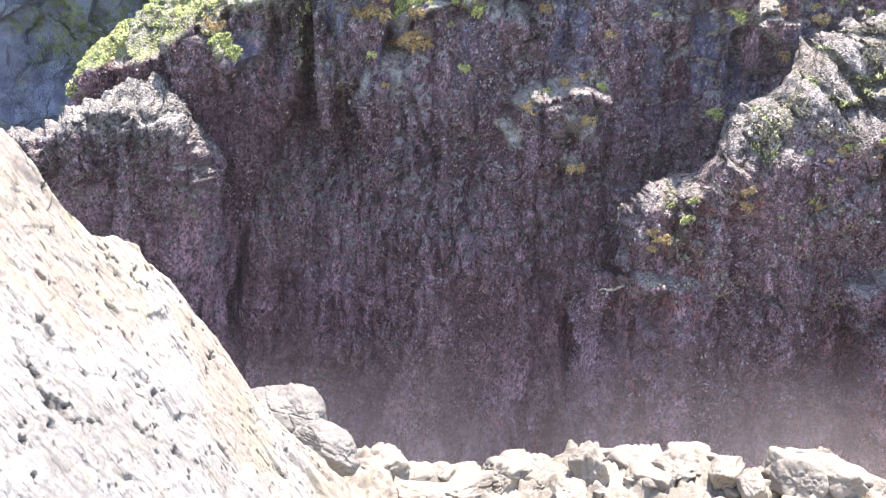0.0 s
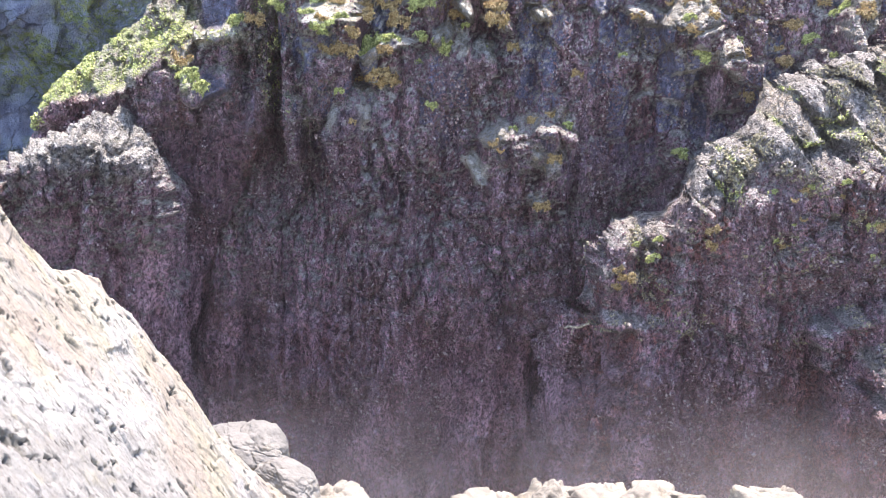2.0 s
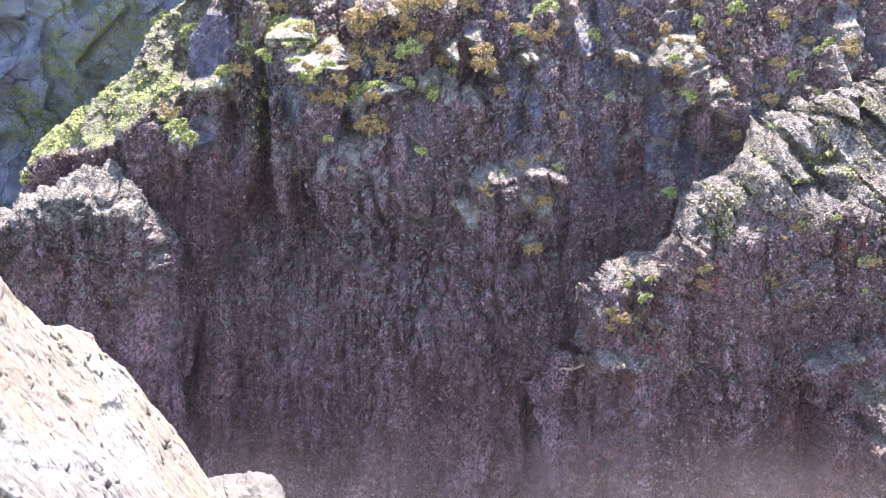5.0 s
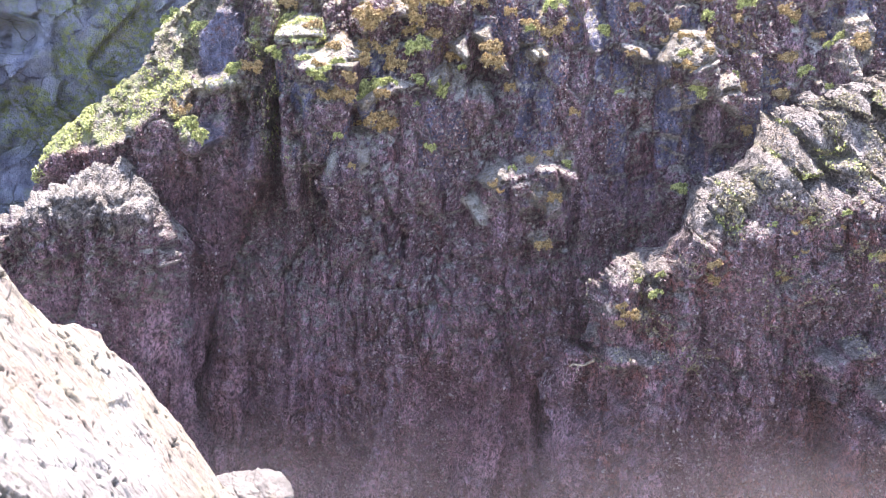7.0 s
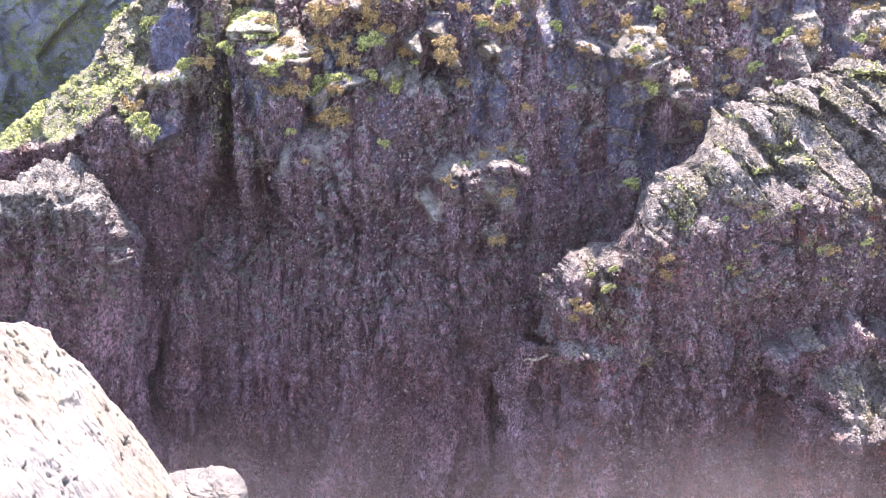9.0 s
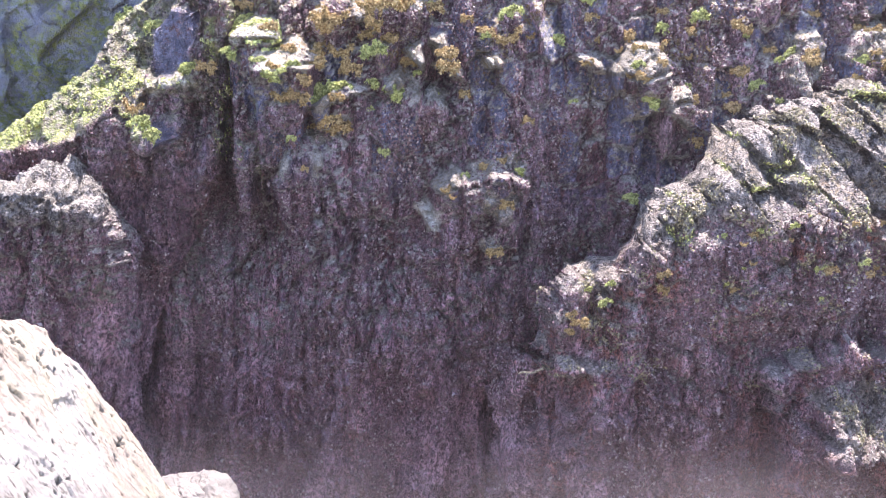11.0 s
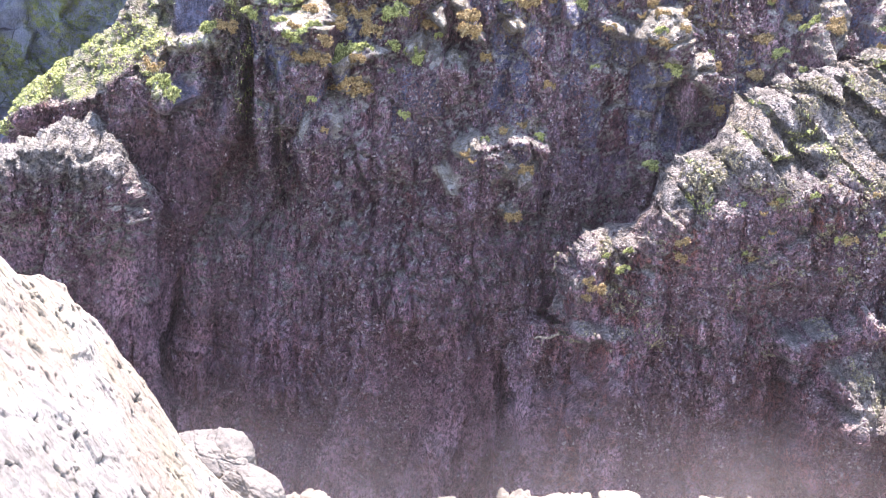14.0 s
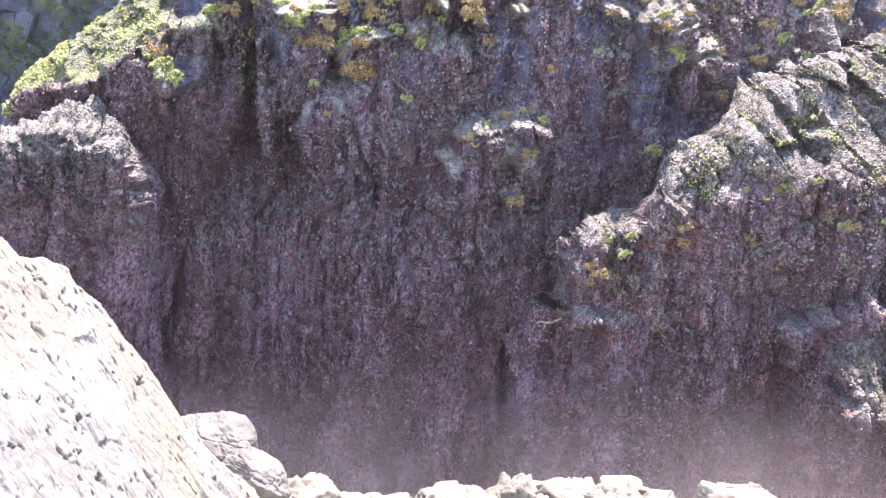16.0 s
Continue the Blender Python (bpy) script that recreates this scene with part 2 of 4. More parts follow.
def sunlit_rock():
    """Dry pale rhyolite above the tide line, with ochre lichen and chipped grain along the bedding."""
    k = Nodes("pale_dry_rock")
    bed = k.add("ShaderNodeAttribute")
    bed.attribute_name = "bed"
    k.at = bed.outputs["Vector"]
    base = k.mix(k.ramp(k.noise(1.6, 6), 0.36, 0.64), (0.268, 0.250, 0.220), (0.395, 0.380, 0.345))
    base = k.mix(k.ramp(k.noise(1.1, 5, 0.6, (1, 2.4, 1)), 0.56, 0.7, 0, 0.5), base, (0.30, 0.235, 0.17))
    base = k.mix(k.calc("MULTIPLY", k.attr("warm"), k.ramp(k.noise(2.6, 6, 0.7, (1, 3, 1)), 0.34, 0.56, 0.2, 0.95)), base, k.mix(k.ramp(k.noise(1.7, 4, 0.6, (1, 3, 1)), 0.42, 0.6), (0.335, 0.275, 0.215), (0.345, 0.305, 0.215)))
    base = k.mix(k.ramp(k.noise(1.5, 5, 0.6, (1, 1.6, 1)), 0.52, 0.64, 0, 0.5), base, (0.375, 0.372, 0.36))
    base = k.mix(k.ramp(k.noise(3.5, 7, 0.7, (1, 2, 1)), 0.56, 0.68, 0, 0.5), base, (0.33, 0.285, 0.165))
    base = k.mix(k.ramp(k.noise(9, 8, 0.75, (1, 2, 1), 0.5), 0.52, 0.66, 0, 0.5), base, (0.165, 0.15, 0.13))
    # small notches along the bedding, their shadow put into the colour
    fleck_shade = k.calc("MULTIPLY", k.ramp(k.noise(24, 7, 0.8, (0.6, 2.4, 1), 0.6), 0.575, 0.605), k.ramp(k.noise(3, 4), 0.36, 0.54))
    base = k.mix(k.calc("MULTIPLY", fleck_shade, 0.85), base, (0.085, 0.075, 0.06))
    base = k.mix(k.ramp(k.noise(95, 4, 0.75), 0.50, 0.66, 0, 0.6), base, (0.16, 0.14, 0.12))
    # chipped hollows darkened in colour like the shade inside them
    chips = k.calc("MULTIPLY", k.attr("chip"), k.ramp(k.noise(24, 5, 0.7), 0.3, 0.5))
    base = k.mix(k.calc("MULTIPLY", chips, 0.85), base, (0.12, 0.11, 0.09))
    n = k.relief(k.noise(12, 9, 0.72, (1, 1.8, 1)), 0.6, 0.022)
    n = k.relief(k.noise(80, 5, 0.75), 0.7, 0.006, n)
    n = k.relief(fleck_shade, 0.8, -0.010, n)
    return k.surface(base, 0.85, n)


def boulder_rock(name="weathered_boulder", low=(0.205, 0.180, 0.142), high=(0.335, 0.300, 0.245), lichen=0.7):
    k = Nodes(name)
    base = k.mix(k.ramp(k.noise(3.0, 6), 0.36, 0.64), low, high)
    base = k.mix(k.ramp(k.noise(5.2, 5), 0.56, 0.7, 0, lichen), base, (0.36, 0.30, 0.18))
    base = k.mix(k.ramp(k.noise(38, 6, 0.75), 0.54, 0.70, 0, 0.7), base, (0.18, 0.155, 0.135))
    base = k.mix(k.ramp(k.noise(14, 8, 0.78, (1, 1, 2.2), 0.6), 0.60, 0.66, 0, 0.6), base, (0.12, 0.105, 0.09))
    n = k.relief(k.noise(9, 9, 0.7), 0.6, 0.035)
    n = k.relief(k.noise(60, 5, 0.7), 0.6, 0.01, n)
    return k.surface(base, 0.85, n)


def growth(name, a, b, rough=0.6):
    k = Nodes(name)
    base = k.mix(k.ramp(k.noise(55, 3), 0.36, 0.62), a, b)
    base = k.mix(k.ramp(k.noise(21, 4), 0.46, 0.66, 0, 0.8), base, tuple(0.35 * v for v in a))
    return k.surface(base, rough)


def shell_growth():
    """Mussels, limpets and barnacles: mostly blue-black, some grey and chalk-white."""
    k = Nodes("shells")
    rnd = k.add("ShaderNodeNewGeometry").outputs["Random Per Island"]
    base = k.mix(k.ramp(rnd, 0.0, 0.55), (0.088, 0.047, 0.052), (0.205, 0.126, 0.137))
    base = k.mix(k.ramp(rnd, 0.80, 0.95), base, (0.44, 0.38, 0.36))
    return k.surface(base, 0.45)


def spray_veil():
    """Thin drifting spray: mostly clear, denser towards the foot of the gorge, with an added glare veil."""
    k = Nodes("spray_glare_sheets")
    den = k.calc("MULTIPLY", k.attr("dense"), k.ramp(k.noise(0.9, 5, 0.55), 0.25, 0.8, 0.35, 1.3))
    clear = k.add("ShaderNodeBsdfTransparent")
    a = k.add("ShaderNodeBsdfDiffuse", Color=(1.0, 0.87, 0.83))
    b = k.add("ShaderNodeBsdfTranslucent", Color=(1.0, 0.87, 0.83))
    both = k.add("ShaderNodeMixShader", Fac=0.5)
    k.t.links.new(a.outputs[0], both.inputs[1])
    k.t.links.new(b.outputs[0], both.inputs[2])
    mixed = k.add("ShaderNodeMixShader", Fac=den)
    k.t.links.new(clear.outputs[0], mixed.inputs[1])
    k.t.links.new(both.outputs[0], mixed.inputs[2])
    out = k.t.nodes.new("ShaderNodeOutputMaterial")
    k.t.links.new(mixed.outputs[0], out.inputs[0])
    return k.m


def dark_water():
    k = Nodes("dark_sea_water")
    base = k.mix(k.ramp(k.noise(0.8, 8, 0.7), 0.55, 0.7), (0.02, 0.035, 0.04), (0.5, 0.53, 0.55))
    return k.surface(base, 0.12, k.relief(k.noise(1.5, 6), 0.6, 0.2))


ROCK, PALE, STONE = encrusted_rock(), sunlit_rock(), boulder_rock()
GREY = boulder_rock("grey_boulder", (0.165, 0.152, 0.132), (0.265, 0.246, 0.216), 0.3)
BEADS = growth("yellow_crust", (0.20, 0.175, 0.10), (0.46, 0.42, 0.27))
SHELL, SPRAY, WATER = shell_growth(), spray_veil(), dark_water()
GOLD = growth("golden_rockweed", (0.30, 0.19, 0.07), (0.72, 0.56, 0.27))
GREEN = growth("green_algae", (0.25, 0.295, 0.075), (0.74, 0.765, 0.32))


# ---- the cliff ----
def spaced(*parts):
    """Coordinates from stretches of (start, end, step)."""
    return np.concatenate([np.arange(a, b, s) for a, b, s in parts])


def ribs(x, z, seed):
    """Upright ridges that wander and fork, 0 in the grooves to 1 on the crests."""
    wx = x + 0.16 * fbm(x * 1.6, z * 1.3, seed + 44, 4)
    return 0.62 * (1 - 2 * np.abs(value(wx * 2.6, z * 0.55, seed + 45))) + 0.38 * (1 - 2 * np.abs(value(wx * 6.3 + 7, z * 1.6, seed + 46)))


def bare_cells(x, z, seed):
    """Which broken faces are bare rock without growth."""
    wx = x + 0.10 * fbm(x * 2.1, z * 2.1, seed + 40, 3)
    wz = z + 0.16 * fbm(x * 1.7, z * 1.7, seed + 41, 3)
    ci, cj, _, _, _, edge = cells(wx * 4.4, wz * 2.4, seed + 1)
    return (hash01(ci, cj, 91) > 0.74 - 0.26 * smooth((x - 0.2) / 0.8)) * smooth((z - 3.5) / 1.2) * smooth((edge - 0.06) / 0.12)


def encrust(x, z, seed, amount=1.0):
    """Relief of the encrusted rock face, in metres towards the sea."""
    wx = x + 0.10 * fbm(x * 2.1, z * 2.1, seed + 40, 3)
    wz = z + 0.16 * fbm(x * 1.7, z * 1.7, seed + 41, 3)
    high = smooth((z - 3.8) / 1.3)
    h = 0.13 * facets(wx * 1.7, wz * 0.85, seed, 1.2, 1.0, 0.22, 0.14)
    h += (0.055 + 0.085 * high) * facets(wx * 4.4, wz * 2.4, seed + 1, 1.4, 1.0, 0.35, 0.14)
    h += 0.26 * (ribs(x, z, seed) - 0.6) + 0.10 * fbm(wx * 3.4, wz * 0.45, seed + 2, 3)
    grow = smooth(fbm(x * 1.1, z * 1.1, seed + 3, 3) * 2 + 0.75) * (1 - 0.6 * high) * (1 - 0.85 * bare_cells(x, z, seed))
    h += 0.11 * grow * domes(wx * 7.0, wz * 4.2, seed + 4)
    h += 0.045 * (0.25 + 0.75 * grow) * domes(wx * 17, wz * 12, seed + 5)
    h += 0.05 * fbm(x * 11, z * 8, seed + 6, 4, 0.65) + 0.03 * high * facets(wx * 11, wz * 7, seed + 7, 1.3, 1.0, 0.4, 0.12)
    return amount * h


# outline, how far it stands out, seed, pale lip, weed, rounding, share that leans back
LEDGES = []


def plan_ledge(*one):
    LEDGES.append(one)


plan_ledge([(-1.12, 4.31), (-1.07, 4.56), (-0.96, 4.65), (-0.79, 4.66), (-0.71, 4.45), (-0.67, 4.04), (-0.76, 3.54), (-1.09, 3.54), (-1.15, 4.04)], 0.26, 510, 0.8, 0.2, 0.09)
plan_ledge([(0.09, 4.87), (0.15, 5.01), (0.35, 5.12), (0.48, 5.03), (0.53, 4.72), (0.37, 4.50), (0.14, 4.57)], 0.2, 530, 0.7, 0.1)
plan_ledge([(-0.84, 5.78), (-0.68, 5.92), (-0.44, 5.95), (-0.30, 5.74), (-0.34, 5.37), (-0.75, 5.35)], 0.25, 630, 0.6, 0.9)
plan_ledge([(-0.28, 5.85), (-0.09, 6.01), (0.17, 6.00), (0.24, 5.71), (0.09, 5.44), (-0.24, 5.45)], 0.25, 640, 0.6, 0.9)
plan_ledge([(0.91, 5.78), (1.03, 5.92), (1.18, 5.79), (1.17, 5.50), (0.95, 5.52)], 0.18, 650, 0.7, 0.7)


# hanging columns: place, half width, half height, how far they stand out
RIBS = ((-1.46, 4.68, 0.060, 0.80, 0.34), (-1.60, 4.95, 0.035, 0.55, 0.24), (-1.31, 4.50, 0.045, 0.65, 0.22))
# sunlit tops of broken blocks and the faces below them: outline, depth at the foot, slope across, slope up
BLOCK_TOPS = (([(-1.61, 5.55), (-1.38, 5.74), (-1.16, 5.66), (-1.14, 5.52), (-1.57, 5.49)], 11.72, 0.1, 1.9),
              ([(-1.39, 5.34), (-1.11, 5.43), (-1.03, 5.52), (-0.94, 5.50), (-0.88, 5.39), (-0.75, 5.32), (-1.00, 5.27), (-1.31, 5.25)], 11.58, -0.1, 1.9),
              ([(2.04, 5.30), (2.20, 5.54), (2.49, 5.57), (2.61, 5.33), (2.32, 5.25)], 11.74, 0.2, 0.6),
              ([(2.52, 5.03), (2.59, 5.14), (2.78, 5.17), (2.82, 5.03)], 11.72, 0.1, 1.2),
              ([(1.67, 5.43), (1.88, 5.42), (1.99, 5.30), (1.88, 5.30)], 11.8, 0.3, 1.2),
              ([(3.74, 5.29), (3.80, 5.67), (4.04, 5.73), (4.13, 5.59), (4.07, 5.29), (3.81, 5.07)], 11.80, -0.3, 0.45),
              ([(4.26, 5.51), (4.41, 5.73), (4.78, 5.78), (5.20, 5.62), (5.23, 5.45), (4.44, 5.42)], 11.8, 0.1, 0.5),
              ([(0.20, 3.98), (0.28, 4.01), (0.37, 3.92), (0.44, 3.75), (0.37, 3.74), (0.28, 3.86)], 11.62, 0.2, 1.1),
              ([(0.07, 5.44), (0.21, 5.49), (0.27, 5.34), (0.25, 5.26), (0.12, 5.36)], 11.80, 0.3, 0.9),
              ([(0.31, 5.55), (0.45, 5.60), (0.53, 5.40), (0.63, 5.17), (0.53, 5.19), (0.42, 5.40)], 11.72, 0.3, 0.8),
              ([(0.81, 5.38), (0.89, 5.43), (1.00, 5.34), (0.88, 5.28)], 11.80, 0.1, 1.1),
              ([(0.34, 4.17), (0.55, 4.32), (0.87, 4.43), (1.12, 4.50), (1.23, 4.42), (1.27, 4.27), (1.09, 4.34), (0.87, 4.33), (0.61, 4.21), (0.43, 4.11)], 11.60, 0.05, 1.1),
              ([(0.82, 4.12), (0.90, 4.16), (0.95, 4.07), (0.85, 4.01)], 11.60, 0.1, 0.7),
              ([(0.97, 3.96), (1.09, 4.17), (1.18, 4.13), (1.08, 3.93), (0.96, 3.84)], 11.60, 0.1, 0.55),
              ([(0.81, 3.66), (0.93, 3.69), (1.03, 3.58), (0.91, 3.54)], 11.70, 0.1, 0.6),
              ([(-0.81, 4.90), (-0.63, 5.04), (-0.50, 5.17), (-0.50, 4.99), (-0.76, 4.87)], 11.75, -0.1, 0.6),
              ([(-0.15, 5.08), (0.01, 5.24), (0.06, 5.12), (-0.06, 4.99)], 11.80, 0.0, 0.6))
BLOCK_FACES = (([(-1.62, 5.50), (-1.14, 5.51), (-1.30, 5.30), (-1.37, 3.85), (-1.50, 3.85)], 12.05, 0.1, -0.17),
               ([(0.36, 4.15), (0.60, 4.23), (0.87, 4.35), (1.09, 4.32), (1.26, 4.26), (1.20, 3.60), (0.55, 3.50), (0.33, 3.90)], 11.88, -0.05, -0.32),
               ([(-0.84, 4.90), (-0.50, 5.12), (-0.28, 5.05), (-0.36, 4.62), (-0.76, 4.66)], 11.98, 0.0, -0.35),
               ([(-1.38, 5.26), (-0.76, 5.31), (-0.83, 4.96), (-0.98, 4.30), (-1.28, 4.29)], 11.95, -0.1, -0.38),
               ([(2.04, 5.30), (2.32, 5.25), (2.61, 5.33), (2.64, 4.90), (2.15, 4.85)], 11.85, 0.1, -0.25),
               ([(2.52, 5.03), (2.82, 5.03), (2.86, 4.50), (2.55, 4.45)], 11.88, 0.1, -0.25),
               ([(4.26, 5.51), (4.44, 5.42), (5.23, 5.45), (5.20, 5.10), (4.30, 5.10)], 11.85, 0.1, -0.15))


def wall_shape(x, z):
    y = 12.0 + 0.07 * np.clip(4.2 - z, 0, 9) 
    back = smooth((-2.55 + 0.75 * smooth((z - 4.0) / 0.8) - x) / 0.6 + 0.15 * value(z * 2, z * 0, 3))
    y += back * (2.3 + 0.04 * (z - 3)) + (1 - back) * 0.22 * np.clip(z - 4.7, 0, 9) ** 1.4
    y += 0.5 * smooth((-x - 0.6) / 1.6) * smooth((5.6 - z) / 2)
    d = np.zeros_like(x)
    # deep cleft beside the buttress, and the wide dark one under the hanging columns
    d += bump(x, z, -2.52, 3.23, 0.20, 0.9, -0.32, 0, 3)
    d += bump(x, z, -1.65, 4.48, 0.22, 0.95, -0.45, 0, 3)
    d += bump(x, z, -1.48, 3.85, 0.36, 0.8, -0.32, 8, 3) + bump(x, z, -4.95, 5.42, 0.30, 0.20, -0.45, 0, 4)
    d += bump(x, z, -2.88, 2.30, 0.42, 0.30, -0.7, 0, 3)
    d += bump(x, z, -1.29, 0.98, 0.5, 0.35, -0.3)
    for cx, cz, wx, wz, out in RIBS:
        d += bump(x, z, cx, cz, wx, wz, out, 2, 3)
    # knob, middle ledge with its brow, and blocks above
    # recess beside the outcrop, and the low crevice
    d += bump(x, z, 1.80, 3.68, 0.45, 0.55, -0.12, 0, 3)
    d += bump(x, z, 1.09, 1.59, 0.14, 0.5, -0.4, 0, 3)
    d += bump(x, z, -0.36, 2.77, 1.0, 1.3, 0.22)
    # the wall stands back above each ledge
    for one in LEDGES:
        px, pz = np.array(one[0]).T
        d += bump(x, z, px.mean(), pz.max() + 0.12, 0.55 * np.ptp(px) + 0.08, 0.24, -0.26, 0, 3)
    y = y - d
    for k, one in enumerate(BLOCK_FACES + BLOCK_TOPS):
        y = stamp(y, x, z, *one, soft=0.06, seed=k)
    return y


def zones(co, x, z, seed):
    """Where pale crust, green algae, golden weed and bare faces grow; upward faces also take painted sunlit tones."""
    up = slopes(co)
    up = np.abs(up[..., 2])
    high = smooth((z - 4.0) / 1.6)
    patch = fbm(x * 2.2, z * 2.2, seed + 70, 4)
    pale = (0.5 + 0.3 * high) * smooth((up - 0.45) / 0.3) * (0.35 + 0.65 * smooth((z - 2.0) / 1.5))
    left = smooth((-x - 0.7) / 1.6)
    moss = high * left * smooth(patch * 2 + 0.35 + 0.7 * (up - 0.3))
    gold = high * (1 - 0.7 * left) * smooth(patch * 3 - 0.25 + 1.0 * (up - 0.35)) * smooth((z - 4.5) / 0.9)
    bare = bare_cells(x, z, seed) * (1 - 0.6 * moss)
    return {"pale": pale, "ridge": ribs(x, z, seed), "moss": moss, "gold": gold, "bare": bare, "lit_grey": 0.9 * smooth((up - 0.38) / 0.22) * smooth((z - 2.0) / 0.8), "low_haze": smooth((4.2 - z + 0.8 * patch) / 1.6)}


X, Z = np.meshgrid(spaced((-14, -5.6, 0.12), (-5.6, 5.2, 0.017), (5.2, 14, 0.12)), spaced((-0.6, 0.3, 0.06), (0.3, 6.5, 0.017), (6.5, 7.2, 0.06)))
ROUGH = encrust(X, Z, 100)
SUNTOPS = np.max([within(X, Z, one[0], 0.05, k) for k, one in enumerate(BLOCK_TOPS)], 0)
# tops whose sunlit white is put into the colour
lit_white = np.max([within(X, Z, BLOCK_TOPS[k][0], 0.05, k) for k in (0, 1, 7, 8, 10)], 0)
ROUGH *= 1 - 0.6 * lit_white
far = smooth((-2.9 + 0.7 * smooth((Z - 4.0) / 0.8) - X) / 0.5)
FW = 0.30 * fbm(X * 0.9, Z * 0.9, 159, 2)
FAR_FACE = 0.17 * facets(X * 0.8 + 1.0 * Z + FW, Z * 1.5 - 1.3 * X + FW, 160, 1.0, 1.0, 0.07, 0.03) + 0.13 * facets(X * 2.2 + 2.6 * Z + FW, Z * 2.6 - 2.9 * X + FW, 161, 1.2, 1.0, 0.07, 0.03) + 0.05 * fbm(X * 6, Z * 6, 162, 4)
Y = wall_shape(X, Z) - ROUGH * (1 - far) - FAR_FACE * far
CLIFF = np.stack([X, Y, Z], -1)
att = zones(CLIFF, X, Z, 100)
att["bare"] *= 1 - far
att["lit_grey"] *= 1 - far
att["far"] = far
att["low_haze"] *= 1 - far
att["moss"] = np.where(far > 0.5, smooth(fbm(X * 1.1 + Z, Z * 1.6, 170, 5) * 3 + 0.35) * smooth((X + 5.9) / 1.2) * 0.5, att["moss"])
att["pale"] *= 1 - 0.8 * far
for (cx, cz), wx, wz in ((xz(-3.62, 14.30, 5.51), 0.35, 0.3), (xz(-4.04, 14.30, 5.13), 0.6, 0.25), (xz(-3.62, 14.30, 5.65), 0.3, 0.3), (xz(-4.60, 14.30, 4.45), 0.6, 0.35)):
    att["moss"] = np.maximum(att["moss"], far * smooth(bump(X, Z, cx, cz, wx, wz, 1.6, 20) + 1.2 * fbm(X * 4, Z * 4, 171, 4)))
for cx, cz, wx, wz, out in RIBS:
    att["moss"] = np.maximum(att["moss"], bump(X, Z, cx - 0.02, cz + 0.1, 0.035, wz, 0.8, 2, 3) * smooth(fbm(X * 6, Z * 6, 172, 4) * 4 + 0.6))
# block tops painted pale and grey as sunlit, with golden weed
att["pale"] = np.maximum(att["pale"], np.maximum(lit_white, 0.22 * SUNTOPS))
att["gold"] = np.maximum(att["gold"], 0.5 * (SUNTOPS - lit_white))
att["lit_grey"] = np.maximum(att["lit_grey"], SUNTOPS)
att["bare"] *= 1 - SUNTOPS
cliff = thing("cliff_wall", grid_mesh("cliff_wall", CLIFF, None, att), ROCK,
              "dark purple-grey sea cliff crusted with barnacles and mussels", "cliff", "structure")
tx, ty = np.meshgrid(spaced((-14, 14.1, 0.5)), spaced((0, 1.01, 0.1)))
edge_y = np.interp(tx, X[-1], Y[-1])
TOP = np.stack([tx * (1 + 2 * ty), edge_y + ty * 60 - 0.05, 7.12 + 1.2 * fbm(tx * 0.4, ty * 8, 180, 3) * ty + 2 * ty], -1)
thing("cliff_top", grid_mesh("cliff_top", TOP, None, {"moss": np.ones_like(tx), "pale": ty * 0, "gold": ty * 0, "bare": ty * 0}), ROCK,
      "mossy rock plateau above the sea cliff", "cliff", "structure")


def shell(points, base, deep, round_r, seed, box, extra=None, step=0.017, uneven=0.05, amount=1.0):
    """A mass of rock that stands out of the cliff: a face inside an outline, a rounded rim, and sides that run back."""
    x, z = np.meshgrid(spaced((box[0], box[1], step)), spaced((box[2], box[3], step)))
    for _ in range(2):
        points = [(p[0] * (1 - f) + q[0] * f, p[1] * (1 - f) + q[1] * f) for p, q in zip(points, points[1:] + points[:1]) for f in (0.14, 0.86)]
    s = outline(x, z, points)
    soft = s.copy()
    for _ in range(60):
        soft[1:-1, 1:-1] = (soft[:-2, 1:-1] + soft[2:, 1:-1] + soft[1:-1, :-2] + soft[1:-1, 2:]) / 4
    gz, gx = np.gradient(soft, step)
    s = s - 0.04 + uneven * fbm(x * 4, z * 4, seed + 60, 4)
    g = np.maximum(np.hypot(gx, gz), 0.3)
    gx, gz = gx / g, gz / g
    back = np.clip(-s, 0, deep)
    rim = np.clip(1 - s / round_r, 0, 1)
    px, pz = x + gx * back, z + gz * back
    y = (base(px, pz) if callable(base) else base) + round_r * (1 - np.sqrt(np.clip(1 - rim ** 2, 0, 1))) + back
    if extra is not None:
        y = y - extra(px, pz, s)
    co = np.stack([px, y, pz], -1)
    n = slopes(co)
    n *= np.where(n[..., 1:2] > 0, -1, 1)
    n = n + np.array((0, -0.8, 0))
    n /= np.linalg.norm(n, axis=-1, keepdims=True)
    n = np.where((s < 0)[..., None], np.stack([-gx, 0 * gx - 0.15, -gz], -1), n)
    turn_in = smooth(back / 0.12)
    rough = (amount(x, z) if callable(amount) else amount) * ((1 - turn_in) * encrust(x, z, seed) + 0.75 * turn_in * encrust(px + 0.7 * pz, 2.5 + back, seed + 9)) - 0.03
    rough = rough * (1 - 0.4 * rim ** 2 * (s > 0))
    co = co + n * rough[..., None]
    reach = np.maximum(np.linalg.norm(np.gradient(co, axis=0), axis=-1), np.linalg.norm(np.gradient(co, axis=1), axis=-1))
    return co, (s > -deep) & ((s > -0.06) | (reach < 0.14)), zones(co, px, pz, seed), s


GRIDS = []
